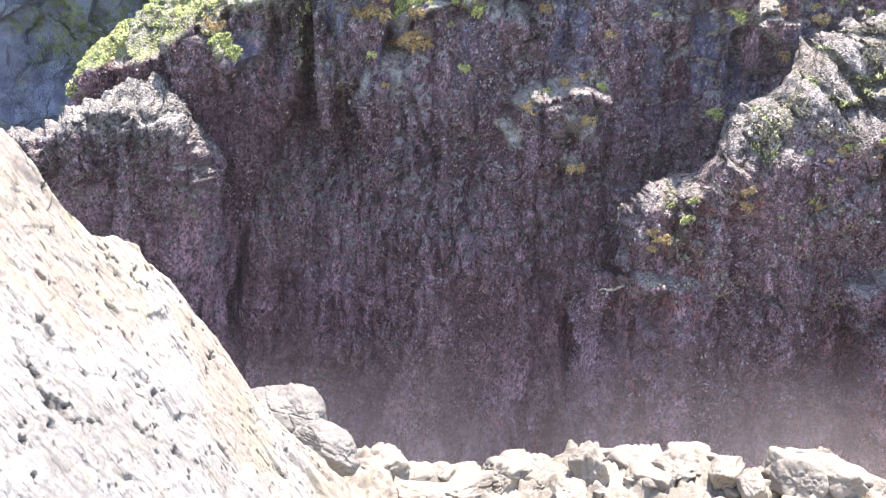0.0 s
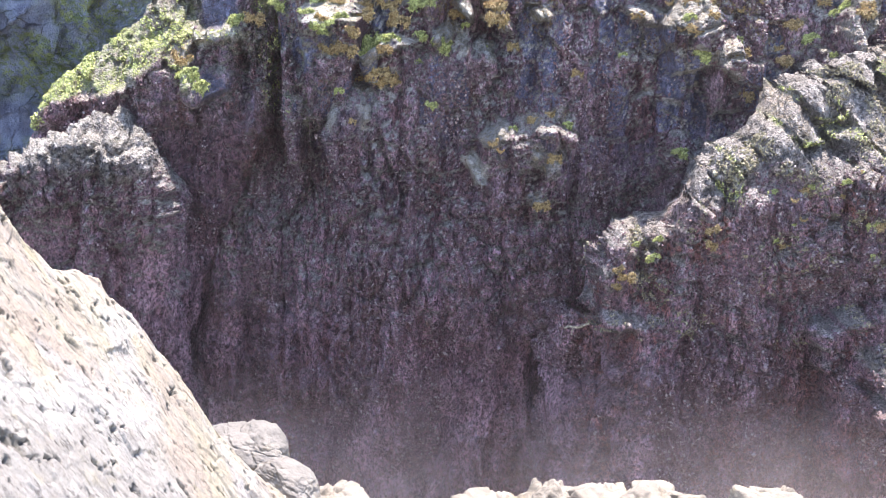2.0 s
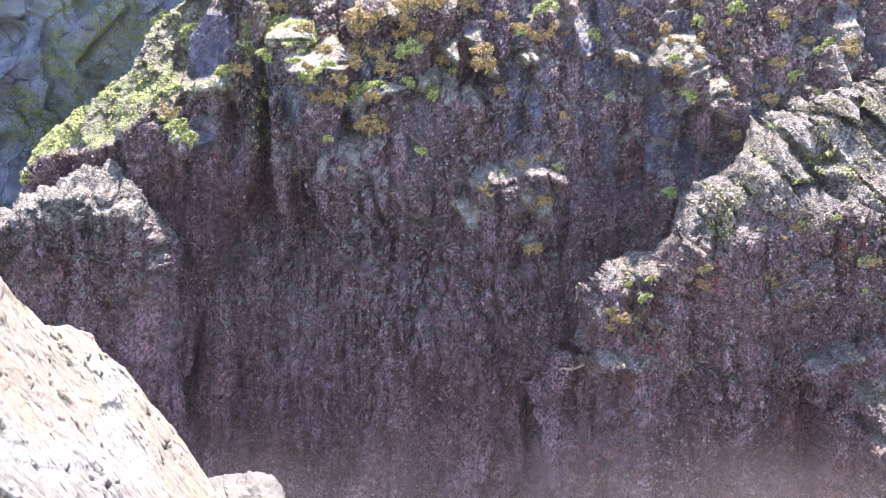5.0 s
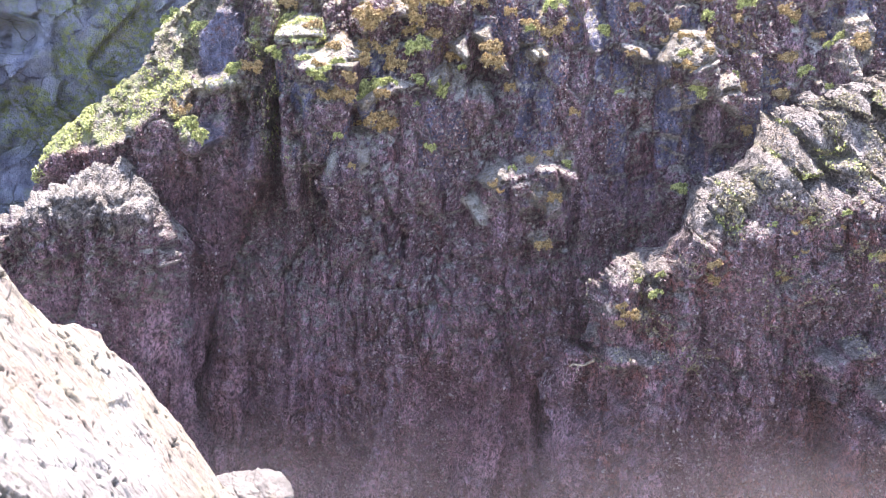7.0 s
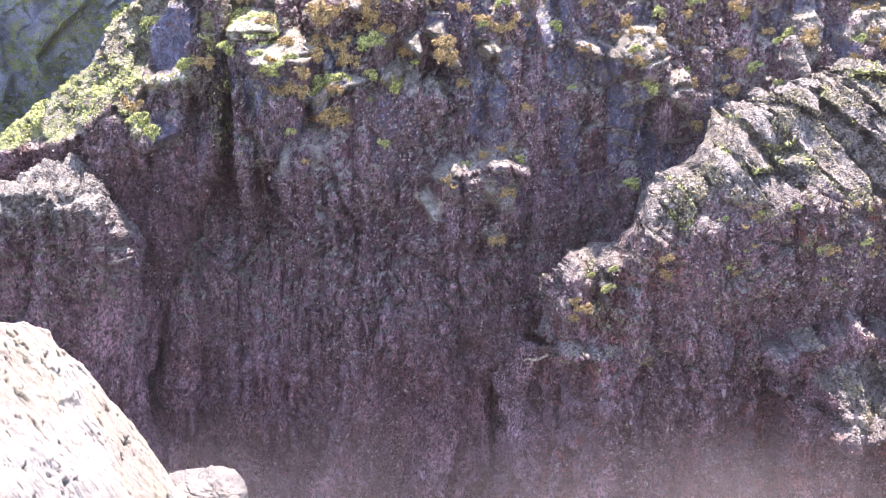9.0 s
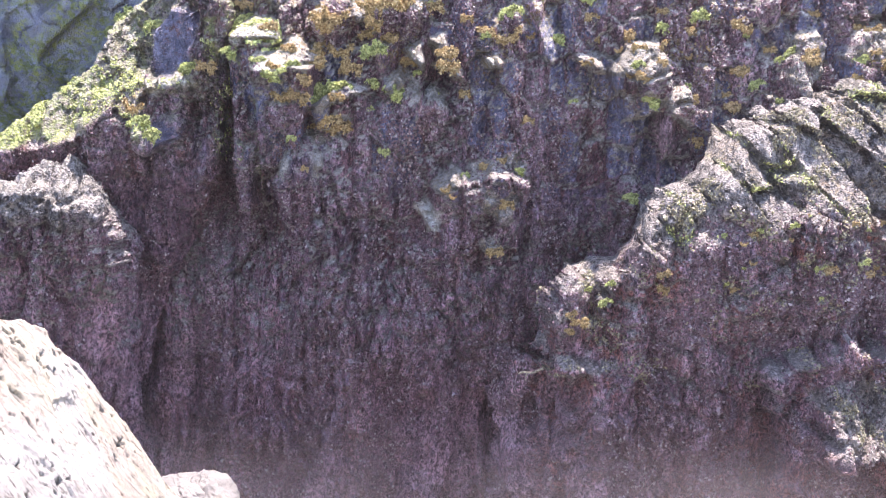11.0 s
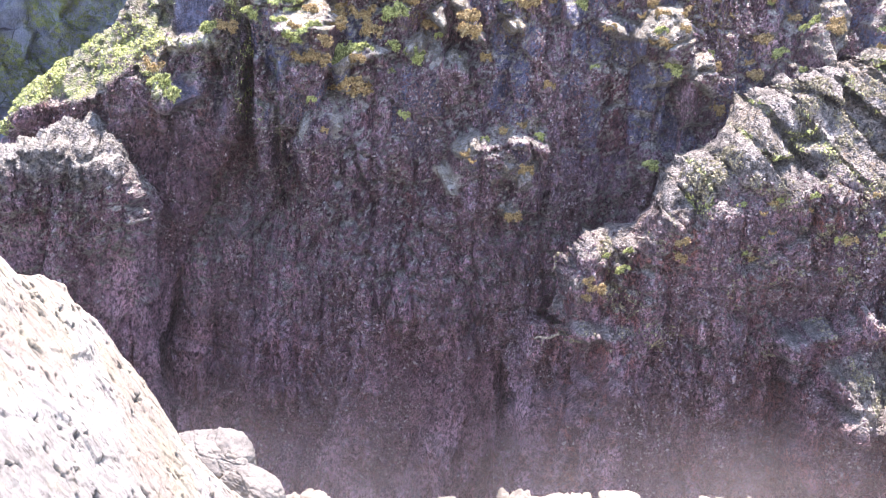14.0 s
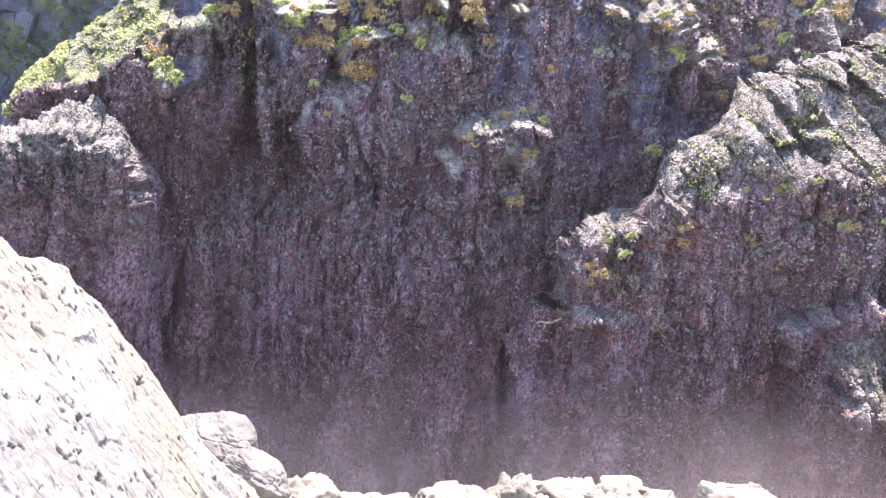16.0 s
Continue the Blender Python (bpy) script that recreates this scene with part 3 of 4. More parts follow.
# the capped buttress
co, keep, att, s = shell([(-5.50, 3.51), (-4.12, 3.75), (-3.98, 3.93), (-3.73, 4.07), (-3.33, 4.25), (-3.06, 4.24), (-2.75, 4.05),
                         (-2.62, 3.80), (-2.55, 3.40), (-2.52, 2.90), (-2.52, 2.11), (-2.54, 0.59), (-5.83, 0.59)],
                         lambda x, z: 11.2 + 0.24 * np.clip(4.1 - z, 0, 9) + 0.14 * np.clip(z - 3.95, 0, 9), 0.75, 0.13, 200, (-6.2, -1.8, -0.4, 5.0),
                         lambda x, z, s: 0.07 * facets(x * 3.1 + 0.4 * z, z * 2.7 - 0.5 * x, 241, 1.5, 1.0, 0.25, 0.06) * smooth((z - 3.4) / 0.3), uneven=0.07, amount=0.85)
# pale crusted rim, its sunlit brightness partly painted
att["pale"] = np.maximum(att["pale"], 0.1 * smooth((0.24 - s) / 0.15) * smooth((co[..., 2] - 4.0) / 0.2))
att["moss"] *= 0.5
# the cap's sunlit grey, put into the colour
att["lit_grey"] = np.maximum(att["lit_grey"], smooth((co[..., 2] - 3.75 + 0.3 * fbm(co[..., 0] * 4, co[..., 2] * 4, 242, 3)) / 0.25) * smooth((0.45 - s) / 0.2))
GRIDS.append([co, (keep & (s > -0.3)) * (1 - att["lit_grey"]), 12000, None])
GRIDS[-1][3] = thing("rock_buttress", grid_mesh("rock_buttress", co, keep, att), ROCK, "dark rock buttress with a pale sunlit crusted cap beside the cleft", "rock")

# the mossy shoulder: cut faces with their depth at the foot, slope across and slope up
MOSS_SLOPE = [(-4.34, 4.08), (-4.25, 4.56), (-4.05, 4.86), (-3.75, 5.05), (-3.48, 5.2), (-3.20, 5.3), (-2.94, 5.3), (-2.97, 4.61), (-3.30, 4.46), (-3.75, 4.41), (-3.98, 4.09)]
EDGE_RIDGE = [(-2.97, 4.56), (-3.05, 5.05), (-3.08, 5.45), (-2.88, 5.78), (-2.60, 6.02), (-2.41, 6.08), (-1.98, 6.20), (-2.28, 5.82), (-2.41, 5.55), (-2.41, 5.07), (-2.72, 4.79)]
LEG_RIDGE = [(-2.82, 5.30), (-2.44, 5.11), (-2.40, 4.99), (-2.44, 4.85), (-2.30, 4.46), (-2.40, 4.42), (-2.57, 4.71), (-2.69, 4.76), (-2.74, 4.95), (-2.86, 5.16)]
CROSS_RIDGE = [(-2.46, 5.08), (-1.98, 5.18), (-1.93, 5.07), (-2.19, 5.00), (-2.41, 4.97)]
BLUE_FACE = [(-2.42, 5.55), (-2.25, 5.78), (-1.99, 5.74), (-1.97, 5.19), (-2.19, 5.11), (-2.39, 5.07)]
BLUE_STEP = [(-2.43, 4.73), (-2.06, 4.71), (-2.08, 4.54), (-2.31, 4.45)]
DARK_COLUMN = [(-1.93, 6.30), (-1.52, 6.30), (-1.54, 5.58), (-1.55, 5.04), (-1.68, 4.16), (-1.89, 4.15), (-1.94, 4.92)]
SHOULDER_CUTS = ((MOSS_SLOPE, 11.85, 0.12, 0.75), ([(-3.98, 4.09), (-3.75, 4.41), (-3.30, 4.46), (-2.97, 4.61), (-2.95, 4.15)], 12.10, 0.1, -0.20),
                 (EDGE_RIDGE, 11.80, 0.30, 0.85), (BLUE_FACE, 12.42, -0.15, 0.10),
                 ([(-2.97, 4.57), (-2.72, 4.74), (-2.57, 4.70), (-2.40, 4.45), (-2.42, 4.19), (-2.97, 4.17)], 12.08, 0.1, -0.25),
                 (LEG_RIDGE, 11.78, -0.15, 0.60), ([(-2.41, 4.97), (-1.99, 5.04), (-1.98, 4.69), (-2.36, 4.69)], 12.18, 0.15, -0.08),
                 (CROSS_RIDGE, 11.98, 0.0, 1.4), (BLUE_STEP, 11.88, 0.2, 0.85),
                 ([(-2.02, 5.57), (-1.94, 5.62), (-1.91, 4.91), (-1.99, 4.91)], 12.05, 0.0, 0.4), (DARK_COLUMN, 11.95, 0.25, 0.10))


def shoulder_front(x, z):
    y = 12.15 + 0.35 * np.clip(z - 4.35, 0, 9) + 0.08 * np.clip(4.3 - z, 0, 9)
    for k, one in enumerate(SHOULDER_CUTS):
        y = stamp(y, x, z, *one, soft=0.06, seed=40 + k)
    return y


def shoulder_calm(x, z):
    return 0.55 - 0.4 * np.maximum(within(x, z, BLUE_FACE), within(x, z, BLUE_STEP))


co, keep, att, s = shell([(-4.81, 2.52), (-4.20, 3.85), (-4.02, 4.08), (-3.92, 4.42), (-3.80, 4.62), (-3.60, 4.78), (-3.38, 4.93), (-3.15, 5.08), (-3.00, 5.14),
                         (-2.97, 5.42), (-2.77, 5.69), (-2.53, 5.95), (-2.42, 6.35), (-1.54, 6.45), (-1.55, 5.60), (-1.57, 5.04), (-1.70, 4.16), (-2.05, 3.47), (-2.65, 1.73)],
                         shoulder_front, 1.6, 0.07, 300, (-6.2, -1.0, 0.2, 6.9),
                         lambda x, z, s: (0.08 * facets(x * 3.1 + 0.6 * z + 0.3 * fbm(x * 2, z * 2, 340, 3), z * 2.4 - 0.5 * x, 341, 1.4, 1.0, 0.2, 0.05) + 0.04 * facets(x * 8 + z, z * 6, 342, 1.3, 1.0, 0.3, 0.07))
                         * smooth((z - 4.0) / 0.3) * (shoulder_calm(x, z) / 0.55), amount=shoulder_calm)
cx, cz = co[..., 0], co[..., 2]
ragged = smooth(0.55 + 1.6 * fbm(cx * 5, cz * 5, 330, 5, 0.6))
slope, edge, leg, cross = (within(cx, cz, k, 0.08, n) for n, k in enumerate((MOSS_SLOPE, EDGE_RIDGE, LEG_RIDGE, CROSS_RIDGE)))
strip = within(cx, cz, [(-1.88, 5.85), (-1.70, 5.80), (-1.70, 5.20), (-1.80, 4.95), (-1.86, 5.30)], 0.1, 7)
green = np.max([slope, edge * (0.45 + 0.55 * ragged), 0.8 * leg * smooth((4.95 - cz) / 0.3), 0.5 * leg * ragged, 0.7 * cross * ragged, 0.8 * strip * ragged,
                0.5 * smooth((0.1 - s) / 0.1) * smooth((cz - 4.2) / 0.3)], 0)
MOSSY = (co, keep, green)
att["moss"] = np.maximum(0.35 * att["moss"], 0.9 * green)
# slope and ridges paled and greyed in colour to look sunlit
att["pale"] = np.max([0.5 * att["pale"], 0.35 * slope, 0.45 * edge * ragged, 0.9 * leg * ragged, 0.9 * cross], 0)
att["gold"] = np.maximum(att["gold"], 0.9 * leg * smooth((cz - 4.65) / 0.2) * smooth((5.1 - cz) / 0.1) * smooth((cx + 2.75) / 0.1))
att["lit_grey"] = np.maximum(att["lit_grey"] * smooth((cz - 4.2) / 0.4), 0.7 * np.max([slope, edge, leg, cross], 0))
# the step's blue is wet sky reflection, put into the colour
blue = np.maximum(within(cx, cz, BLUE_FACE), within(cx, cz, BLUE_STEP))
att["bare"] = np.maximum(0.3 * att["bare"], blue)
for key in ("moss", "pale", "gold", "lit_grey"):
    att[key] = att[key] * (1 - 0.9 * blue)
GRIDS.append([co, (keep & (s > 0.02)) * (1 - np.max([slope, edge, leg, cross, blue], 0)), 5000, None])
SHOULDER = GRIDS[-1][3] = thing("mossy_shoulder", grid_mesh("mossy_shoulder", co, keep, att), ROCK, "rock shoulder draped with bright green algae, dark below", "rock")

# the outcrop
OUT = [(0.94, -0.23), (1.04, 1.10), (1.05, 1.64), (1.07, 2.08), (1.12, 2.40), (1.16, 2.49), (1.44, 2.66), (1.38, 3.05), (1.40, 3.17), (1.52, 3.34), (1.59, 3.53),
       (2.05, 3.61), (2.10, 3.73), (2.15, 3.91), (2.25, 4.18), (2.41, 4.34), (2.63, 4.38), (2.70, 4.51), (2.89, 4.54), (2.93, 4.70), (3.06, 4.89),
       (3.28, 4.98), (3.61, 5.09), (3.98, 5.21), (4.30, 5.32), (4.63, 5.28), (7.39, 5.52), (8.53, -0.83)]
LOBE_BROW = [(1.58, 3.51), (2.01, 3.64), (2.06, 3.44), (1.86, 3.34), (1.64, 3.41)]
LOBE_CRUST = [(1.38, 3.10), (1.54, 3.32), (1.86, 3.27), (1.83, 3.13), (1.48, 3.05)]
SUN_KNOB = [(3.62, 2.70), (3.88, 2.83), (4.21, 2.86), (4.60, 2.55), (4.43, 2.14), (3.78, 2.25)]
OUTCROP_CUTS = (([(1.36, 3.04), (1.40, 3.18), (1.52, 3.36), (1.58, 3.54), (2.01, 3.67), (2.11, 3.28), (2.09, 2.81), (1.45, 2.78)], 10.78, -0.30, -0.10),
                (LOBE_BROW, 10.72, -0.2, 0.32), (LOBE_CRUST, 10.74, -0.3, 0.28),
                ([(1.10, 2.50), (1.52, 2.62), (1.62, 2.35), (1.62, 1.85), (1.12, 1.85)], 11.72, -0.55, -0.38),
                ([(2.26, 3.93), (2.34, 4.15), (2.44, 4.25), (2.56, 4.26), (2.61, 4.05), (2.51, 4.00), (2.36, 3.95)], 10.56, -0.2, 0.02),
                ([(2.99, 4.47), (3.01, 4.66), (3.09, 4.74), (3.14, 4.53), (3.10, 4.36), (3.01, 4.40)], 10.64, -0.25, 0.02),
                ([(3.30, 2.85), (3.85, 3.05), (4.50, 3.05), (5.20, 2.80), (5.20, 1.60), (3.50, 1.60)], 10.30, 0.0, -0.10), (SUN_KNOB, 9.72, 0.1, 0.62))


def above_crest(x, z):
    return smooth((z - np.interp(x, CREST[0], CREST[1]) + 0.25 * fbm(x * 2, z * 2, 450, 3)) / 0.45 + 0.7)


def joints(x, z):
    """Turned coordinates of the outcrop's broken joints."""
    c, q = math.cos(radians(-46)), math.sin(radians(-46))
    w = 0.05 * fbm(x * 2.4, z * 2.4, 7, 3)
    return (x * c + z * q + w) * 1.15, (-x * q + z * c + 0.6 * w) * 4.0


def prisms(x, z, s):
    """Angular broken blocks on the outcrop's sunny shoulder."""
    u, v = joints(x, z)
    h = above_crest(x, z) * (0.26 * facets(u, v, 77, 1.9, 1.1, 0.65, 0.06) + 0.06 * facets(u * 2.7, v * 2.5, 78, 1.2, 1.0, 0.3, 0.08) + 0.03 * fbm(x * 12, z * 12, 79, 4, 0.6))
    return h


def crest(x, z):
    line = np.interp(x, CREST[0], CREST[1])
    t = z - line + 0.25 * fbm(x * 1.6, z * 1.6, 440, 3)
    y = 10.45 + 0.5 * (t + np.sqrt(t * t + 0.02)) * 0.82 + 0.10 * np.clip(-t, 0, 9)
    y += 1.15 * smooth((1.95 - x) / 0.95) * smooth((2.75 - z) / 0.25) + 0.35 * smooth((2.2 - x) / 0.6) * smooth((z - 2.7) / 0.2)
    for k, one in enumerate(OUTCROP_CUTS):
        y = stamp(y, x, z, *one, soft=0.07, seed=60 + k)
    return y


CREST = np.array([(0.93, 3.40), (1.43, 3.55), (2.00, 3.72), (2.30, 3.98), (2.80, 4.22), (3.59, 4.28), (5.11, 4.15)]).T
co, keep, att, s = shell(OUT, crest, 0.8, 0.13, 400, (-0.8, 6.8, -0.5, 6.4), prisms, uneven=0.07, amount=lambda x, z: 1 - 0.70 * above_crest(x, z))
att["pale"] = np.maximum(att["pale"], 0.12 * smooth((co[..., 2] - np.interp(co[..., 0], CREST[0], CREST[1])) / 0.25 + 0.3))
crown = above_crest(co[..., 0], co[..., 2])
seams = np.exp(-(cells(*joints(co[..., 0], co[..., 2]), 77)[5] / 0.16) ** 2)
# the crest's own olive-grey, doubling as its sunlit tone
att["lit_grey"] = np.maximum(att["lit_grey"], crown)
att["pale"] *= 0.6 - 0.45 * crown
lit = np.max([within(co[..., 0], co[..., 2], k, 0.1, n) for n, k in enumerate((LOBE_BROW, LOBE_CRUST, SUN_KNOB))], 0) * smooth(fbm(co[..., 0] * 9, co[..., 2] * 9, 433, 4) * 4 + 0.6)
# lobe and knob tops: sunlit tone painted in, over weed and crust
att["pale"] = np.maximum(att["pale"], 0.18 * lit)
att["gold"] = np.maximum(att["gold"], 0.6 * lit)
knob = within(co[..., 0], co[..., 2], SUN_KNOB, 0.1, 2)
att["lit_grey"] = np.max([att["lit_grey"], lit, knob], 0)
att["bare"] *= 1 - crown
att["low_haze"] *= 0.5
weedy = crown * seams * smooth(fbm(co[..., 0] * 4, co[..., 2] * 4, 430, 3) * 4 + 0.2)
att["moss"] = np.maximum(0.3 * att["moss"], 0.5 * weedy)
att["gold"] = np.maximum(0.4 * att["gold"], 0.5 * crown * smooth(fbm(co[..., 0] * 3, co[..., 2] * 3, 431, 3) * 3 - 0.1))
att["rust"] = (1 - np.maximum(crown, knob)) * smooth(fbm(co[..., 0] * 1.3, co[..., 2] * 1.1, 434, 3) * 3 + 0.55)
CROWN = (co, keep & (s > -0.2), weedy, lit)
GRIDS.append([co, (keep & (s > -0.3)) * (1 - np.max([crown, 0.85 * lit, 0.9 * knob], 0)), 45000, None])
OUTCROP = GRIDS[-1][3] = thing("rock_outcrop", grid_mesh("rock_outcrop", co, keep, att), ROCK, "broad dark rock outcrop with a pale crusted sunlit crest", "rock")

def ledge(points, proud, seed, pale=0.8, gold=0.0, round_r=0.06, lean=0.4, label="dark rock knob with a pale sunlit lip on the cliff", seat=None, rough=0.8):
    """A knob or block of rock standing out of the cliff face, tapering back into it below."""
    px, pz = np.array(points).T
    cx, cz, top = px.mean(), pz.mean(), pz.max()
    wall = seat or float(wall_shape(np.array([[cx]]), np.array([[cz]]))[0, 0])
    tall = max(top - pz.min(), 0.1)
    slant = min(lean * tall, (proud + 0.02) / 1.1)

    def face(x, z):
        low = np.clip((top - z) / tall, 0, 1)
        return wall - proud * (1 - 0.8 * smooth((low - 0.3) / 0.7)) + 1.1 * np.clip(z - (top - slant), 0, 1)
    co, keep, att, s = shell(points, face, proud + 0.25, round_r, seed, (px.min() - proud - 0.35, px.max() + proud + 0.35, pz.min() - proud - 0.3, top + proud + 0.35), uneven=0.035, amount=rough, step=0.014)
    att["bare"] *= 0.3
    rim = smooth((0.10 - s) / 0.08) * smooth((co[..., 2] - (top - 0.45 * tall)) / 0.1)
    GRIDS.append([co, (keep & (s > -0.1)) * (1 - rim), 1200, None])
    # upper rim paled and greyed in colour as a sunlit lip
    att["pale"] = np.maximum(att["pale"], 0.75 * pale * rim)
    att["gold"] = np.maximum(att["gold"], gold * rim)
    att["lit_grey"] = np.maximum(att["lit_grey"], rim)
    ob = GRIDS[-1][3] = thing("rock_ledge", grid_mesh("rock_ledge", co, keep, att), ROCK, label, "rock", group="knobs on the cliff")
    return ob



for one in LEDGES:
    ledge(*one)

# ---- the near rocks ----
A, B, C = Vector((-1.63, 4.20, 5.20)), Vector((-0.50, 5.40, 3.26)), Vector((-1.24, 3.00, 4.45))
EU = (B - A).normalized()
EN = (B - A).cross(C - A).normalized()
EN = EN if EN.z > 0 else -EN
EV = EN.cross(EU)
EV = EV if EV.dot(C - A) > 0 else -EV


def slab():
    u, v = np.meshgrid(spaced((-2.6, -0.5, 0.02), (-0.5, 2.9, 0.006), (2.9, 4.2, 0.02)), spaced((-0.9, -0.25, 0.02), (-0.25, 1.6, 0.006), (1.6, 2.6, 0.02)))
    brim = np.interp(u, [-2.6, -1, 0, 0.17, 0.33, 0.51, 0.64, 0.77, 0.9, 1.0, 1.15, 1.35, 1.6, 1.82, 2.28, 4.2],
                     [0.15, 0.03, 0.0, 0.0, 0.04, 0.05, -0.07, -0.14, -0.12, -0.14, -0.09, -0.06, 0.03, 0.07, 0.0, -0.1])
    d = v - brim + 0.02 + 0.02 * fbm(u * 9, v * 9, 501, 3)
    h = 0.02 - 0.5 * np.clip(0.2 - d, 0, 0.2) ** 2 - 2.4 * np.clip(-d, 0, 9) - 1.5 * np.clip(-d, 0, 9) ** 2
    c, q = math.cos(0.27), math.sin(0.27)
    a, b = u * c + v * q, -u * q + v * c
    w = 0.05 * fbm(u * 3, v * 3, 502, 3)
    plates = facets((a + w) * 1.3, (b + w) * 3.0, 503, 1.0, 1.0, 0.05, 0.05)
    for _ in range(10):
        plates[1:-1, 1:-1] = (plates[:-2, 1:-1] + plates[2:, 1:-1] + plates[1:-1, :-2] + plates[1:-1, 2:]) / 4
    h += 0.022 * plates + 0.010 * facets((a + 2 * w) * 3.3, (b + 2 * w) * 6, 509, 1.0, 1.2, 0.1, 0.05)
    h += 0.006 * facets((a + w) * 7, (b + w) * 13, 504, 1.0, 1.0, 0.5, 0.06)
    h += 0.007 * fbm(a * 8, b * 16, 505, 5, 0.6) + 0.03 * fbm(u * 0.9, v * 0.9, 506, 2)
    h += 0.0022 * facets((a + w) * 22, (b + w) * 48, 507, 1.0, 1.2, 0.6, 0.1) + 0.002 * fbm(u * 60, v * 70, 508, 3, 0.6)
    chip = np.zeros_like(u)
    for cu, cv, wu, wv in ((0.63, 0.35, 0.06, 0.03), (0.37, 1.01, 0.07, 0.03), (0.28, 0.72, 0.06, 0.03), (0.70, 0.44, 0.06, 0.012),
                           (0.25, 0.95, 0.05, 0.04), (0.75, 1.25, 0.07, 0.03), (1.3, 0.55, 0.06, 0.012)):
        k = smooth(4 * (bump(u, v, cu, cv, wu, wv, 1.0, 15, 2.0) - 0.42 + 0.9 * fbm(u * 22, v * 28, 511, 4, 0.6)))
        h -= 0.016 * k
        chip += k
    tiny = np.clip(facets((a + w + 0.02 * fbm(u * 30, v * 30, 512, 3)) * 13, (b + w + 0.012 * fbm(u * 40, v * 40, 513, 3)) * 30, 510, 0.9, 1.4, 0.0) - 0.90, 0, 1) * 9
    chip += 0.45 * smooth(tiny)
    h -= 0.005 * smooth(tiny)
    h -= 2.2 * np.clip(v - 1.8, 0, 1) + 2.2 * np.clip(-1.5 - u, 0, 1.1)
    co = np.array(A) + u[..., None] * np.array(EU) + v[..., None] * np.array(EV) + h[..., None] * np.array(EN)
    return thing("rock_slab", grid_mesh("rock_slab", co, None, {"chip": np.clip(chip, 0, 1), "warm": smooth((0.95 - 0.2 * u - d + 0.3 * fbm(a * 1.2, b * 3, 520, 4)) / 0.3), "bed": np.stack([a, b, h], -1)}), PALE,
                 "steep pale sunlit rock slab with ochre stains and shaded chips", "rock")


slab()


def shelf():
    """The ledge on which the camera's holder stands, down to the broken brink; falls off into the gorge."""
    x, y = np.meshgrid(spaced((-5, -1.2, 0.06), (-1.2, 3.4, 0.012), (3.4, 9, 0.06)), spaced((-7, 5.2, 0.08), (5.2, 6.9, 0.012), (6.9, 8.4, 0.06)))
    z = 3.05 + 1.3 * smooth((5.2 - y) / 3.6) - 0.25 * np.clip(-y - 2, 0, 9)
    brink = np.interp(x, BRINK[0], BRINK[1])
    z += (brink - 3.05 - 0.05) * smooth((y - 5.75) / 0.5)
    wx, wy = x + 0.1 * fbm(x * 4, y * 4, 599, 3), y + 0.1 * fbm(x * 4, y * 4, 598, 3)
    z += 0.045 * facets(wx * 3.0, wy * 2.2, 601, 0.7, 1, 0.45, 0.07) + 0.04 * facets(wx * 8, wy * 7, 602, 0.9, 1, 0.6, 0.08)
    z += 0.03 * facets(wx * 21, wy * 17, 604, 1, 1, 0.5, 0.1) + 0.03 * fbm(x * 16, y * 16, 603, 4, 0.6)
    z -= 4.0 * smooth((y - 6.35 - 0.15 * fbm(x * 3, x * 0, 605, 3)) / 0.9)
    z = np.maximum(z, -0.6)
    co = np.stack([x, y, z], -1)
    thing("rock_shelf", grid_mesh("rock_shelf", co, None), STONE, "pale broken rock shelf along the brink of the gorge", "rock", "structure")
    return lambda px, py: z[np.searchsorted(y[:, 0], py), np.searchsorted(x[0], px)]


BRINK = np.array([xz(-0.83, 6.30, 2.98), xz(-0.63, 6.30, 3.12), xz(-0.46, 6.30, 3.16), xz(-0.33, 6.30, 3.02), xz(0.01, 6.30, 3.04), xz(0.24, 6.30, 3.09), xz(0.48, 6.30, 3.11),
                  xz(0.66, 6.30, 3.16), xz(0.99, 6.30, 3.18), xz(1.24, 6.30, 3.20), xz(1.33, 6.30, 3.14), xz(1.50, 6.30, 3.09), xz(1.64, 6.30, 3.15),
                  xz(1.75, 6.30, 3.18), xz(1.99, 6.30, 3.17), xz(2.10, 6.30, 3.05), xz(2.28, 6.30, 2.99)]).T
shelf_height = shelf()


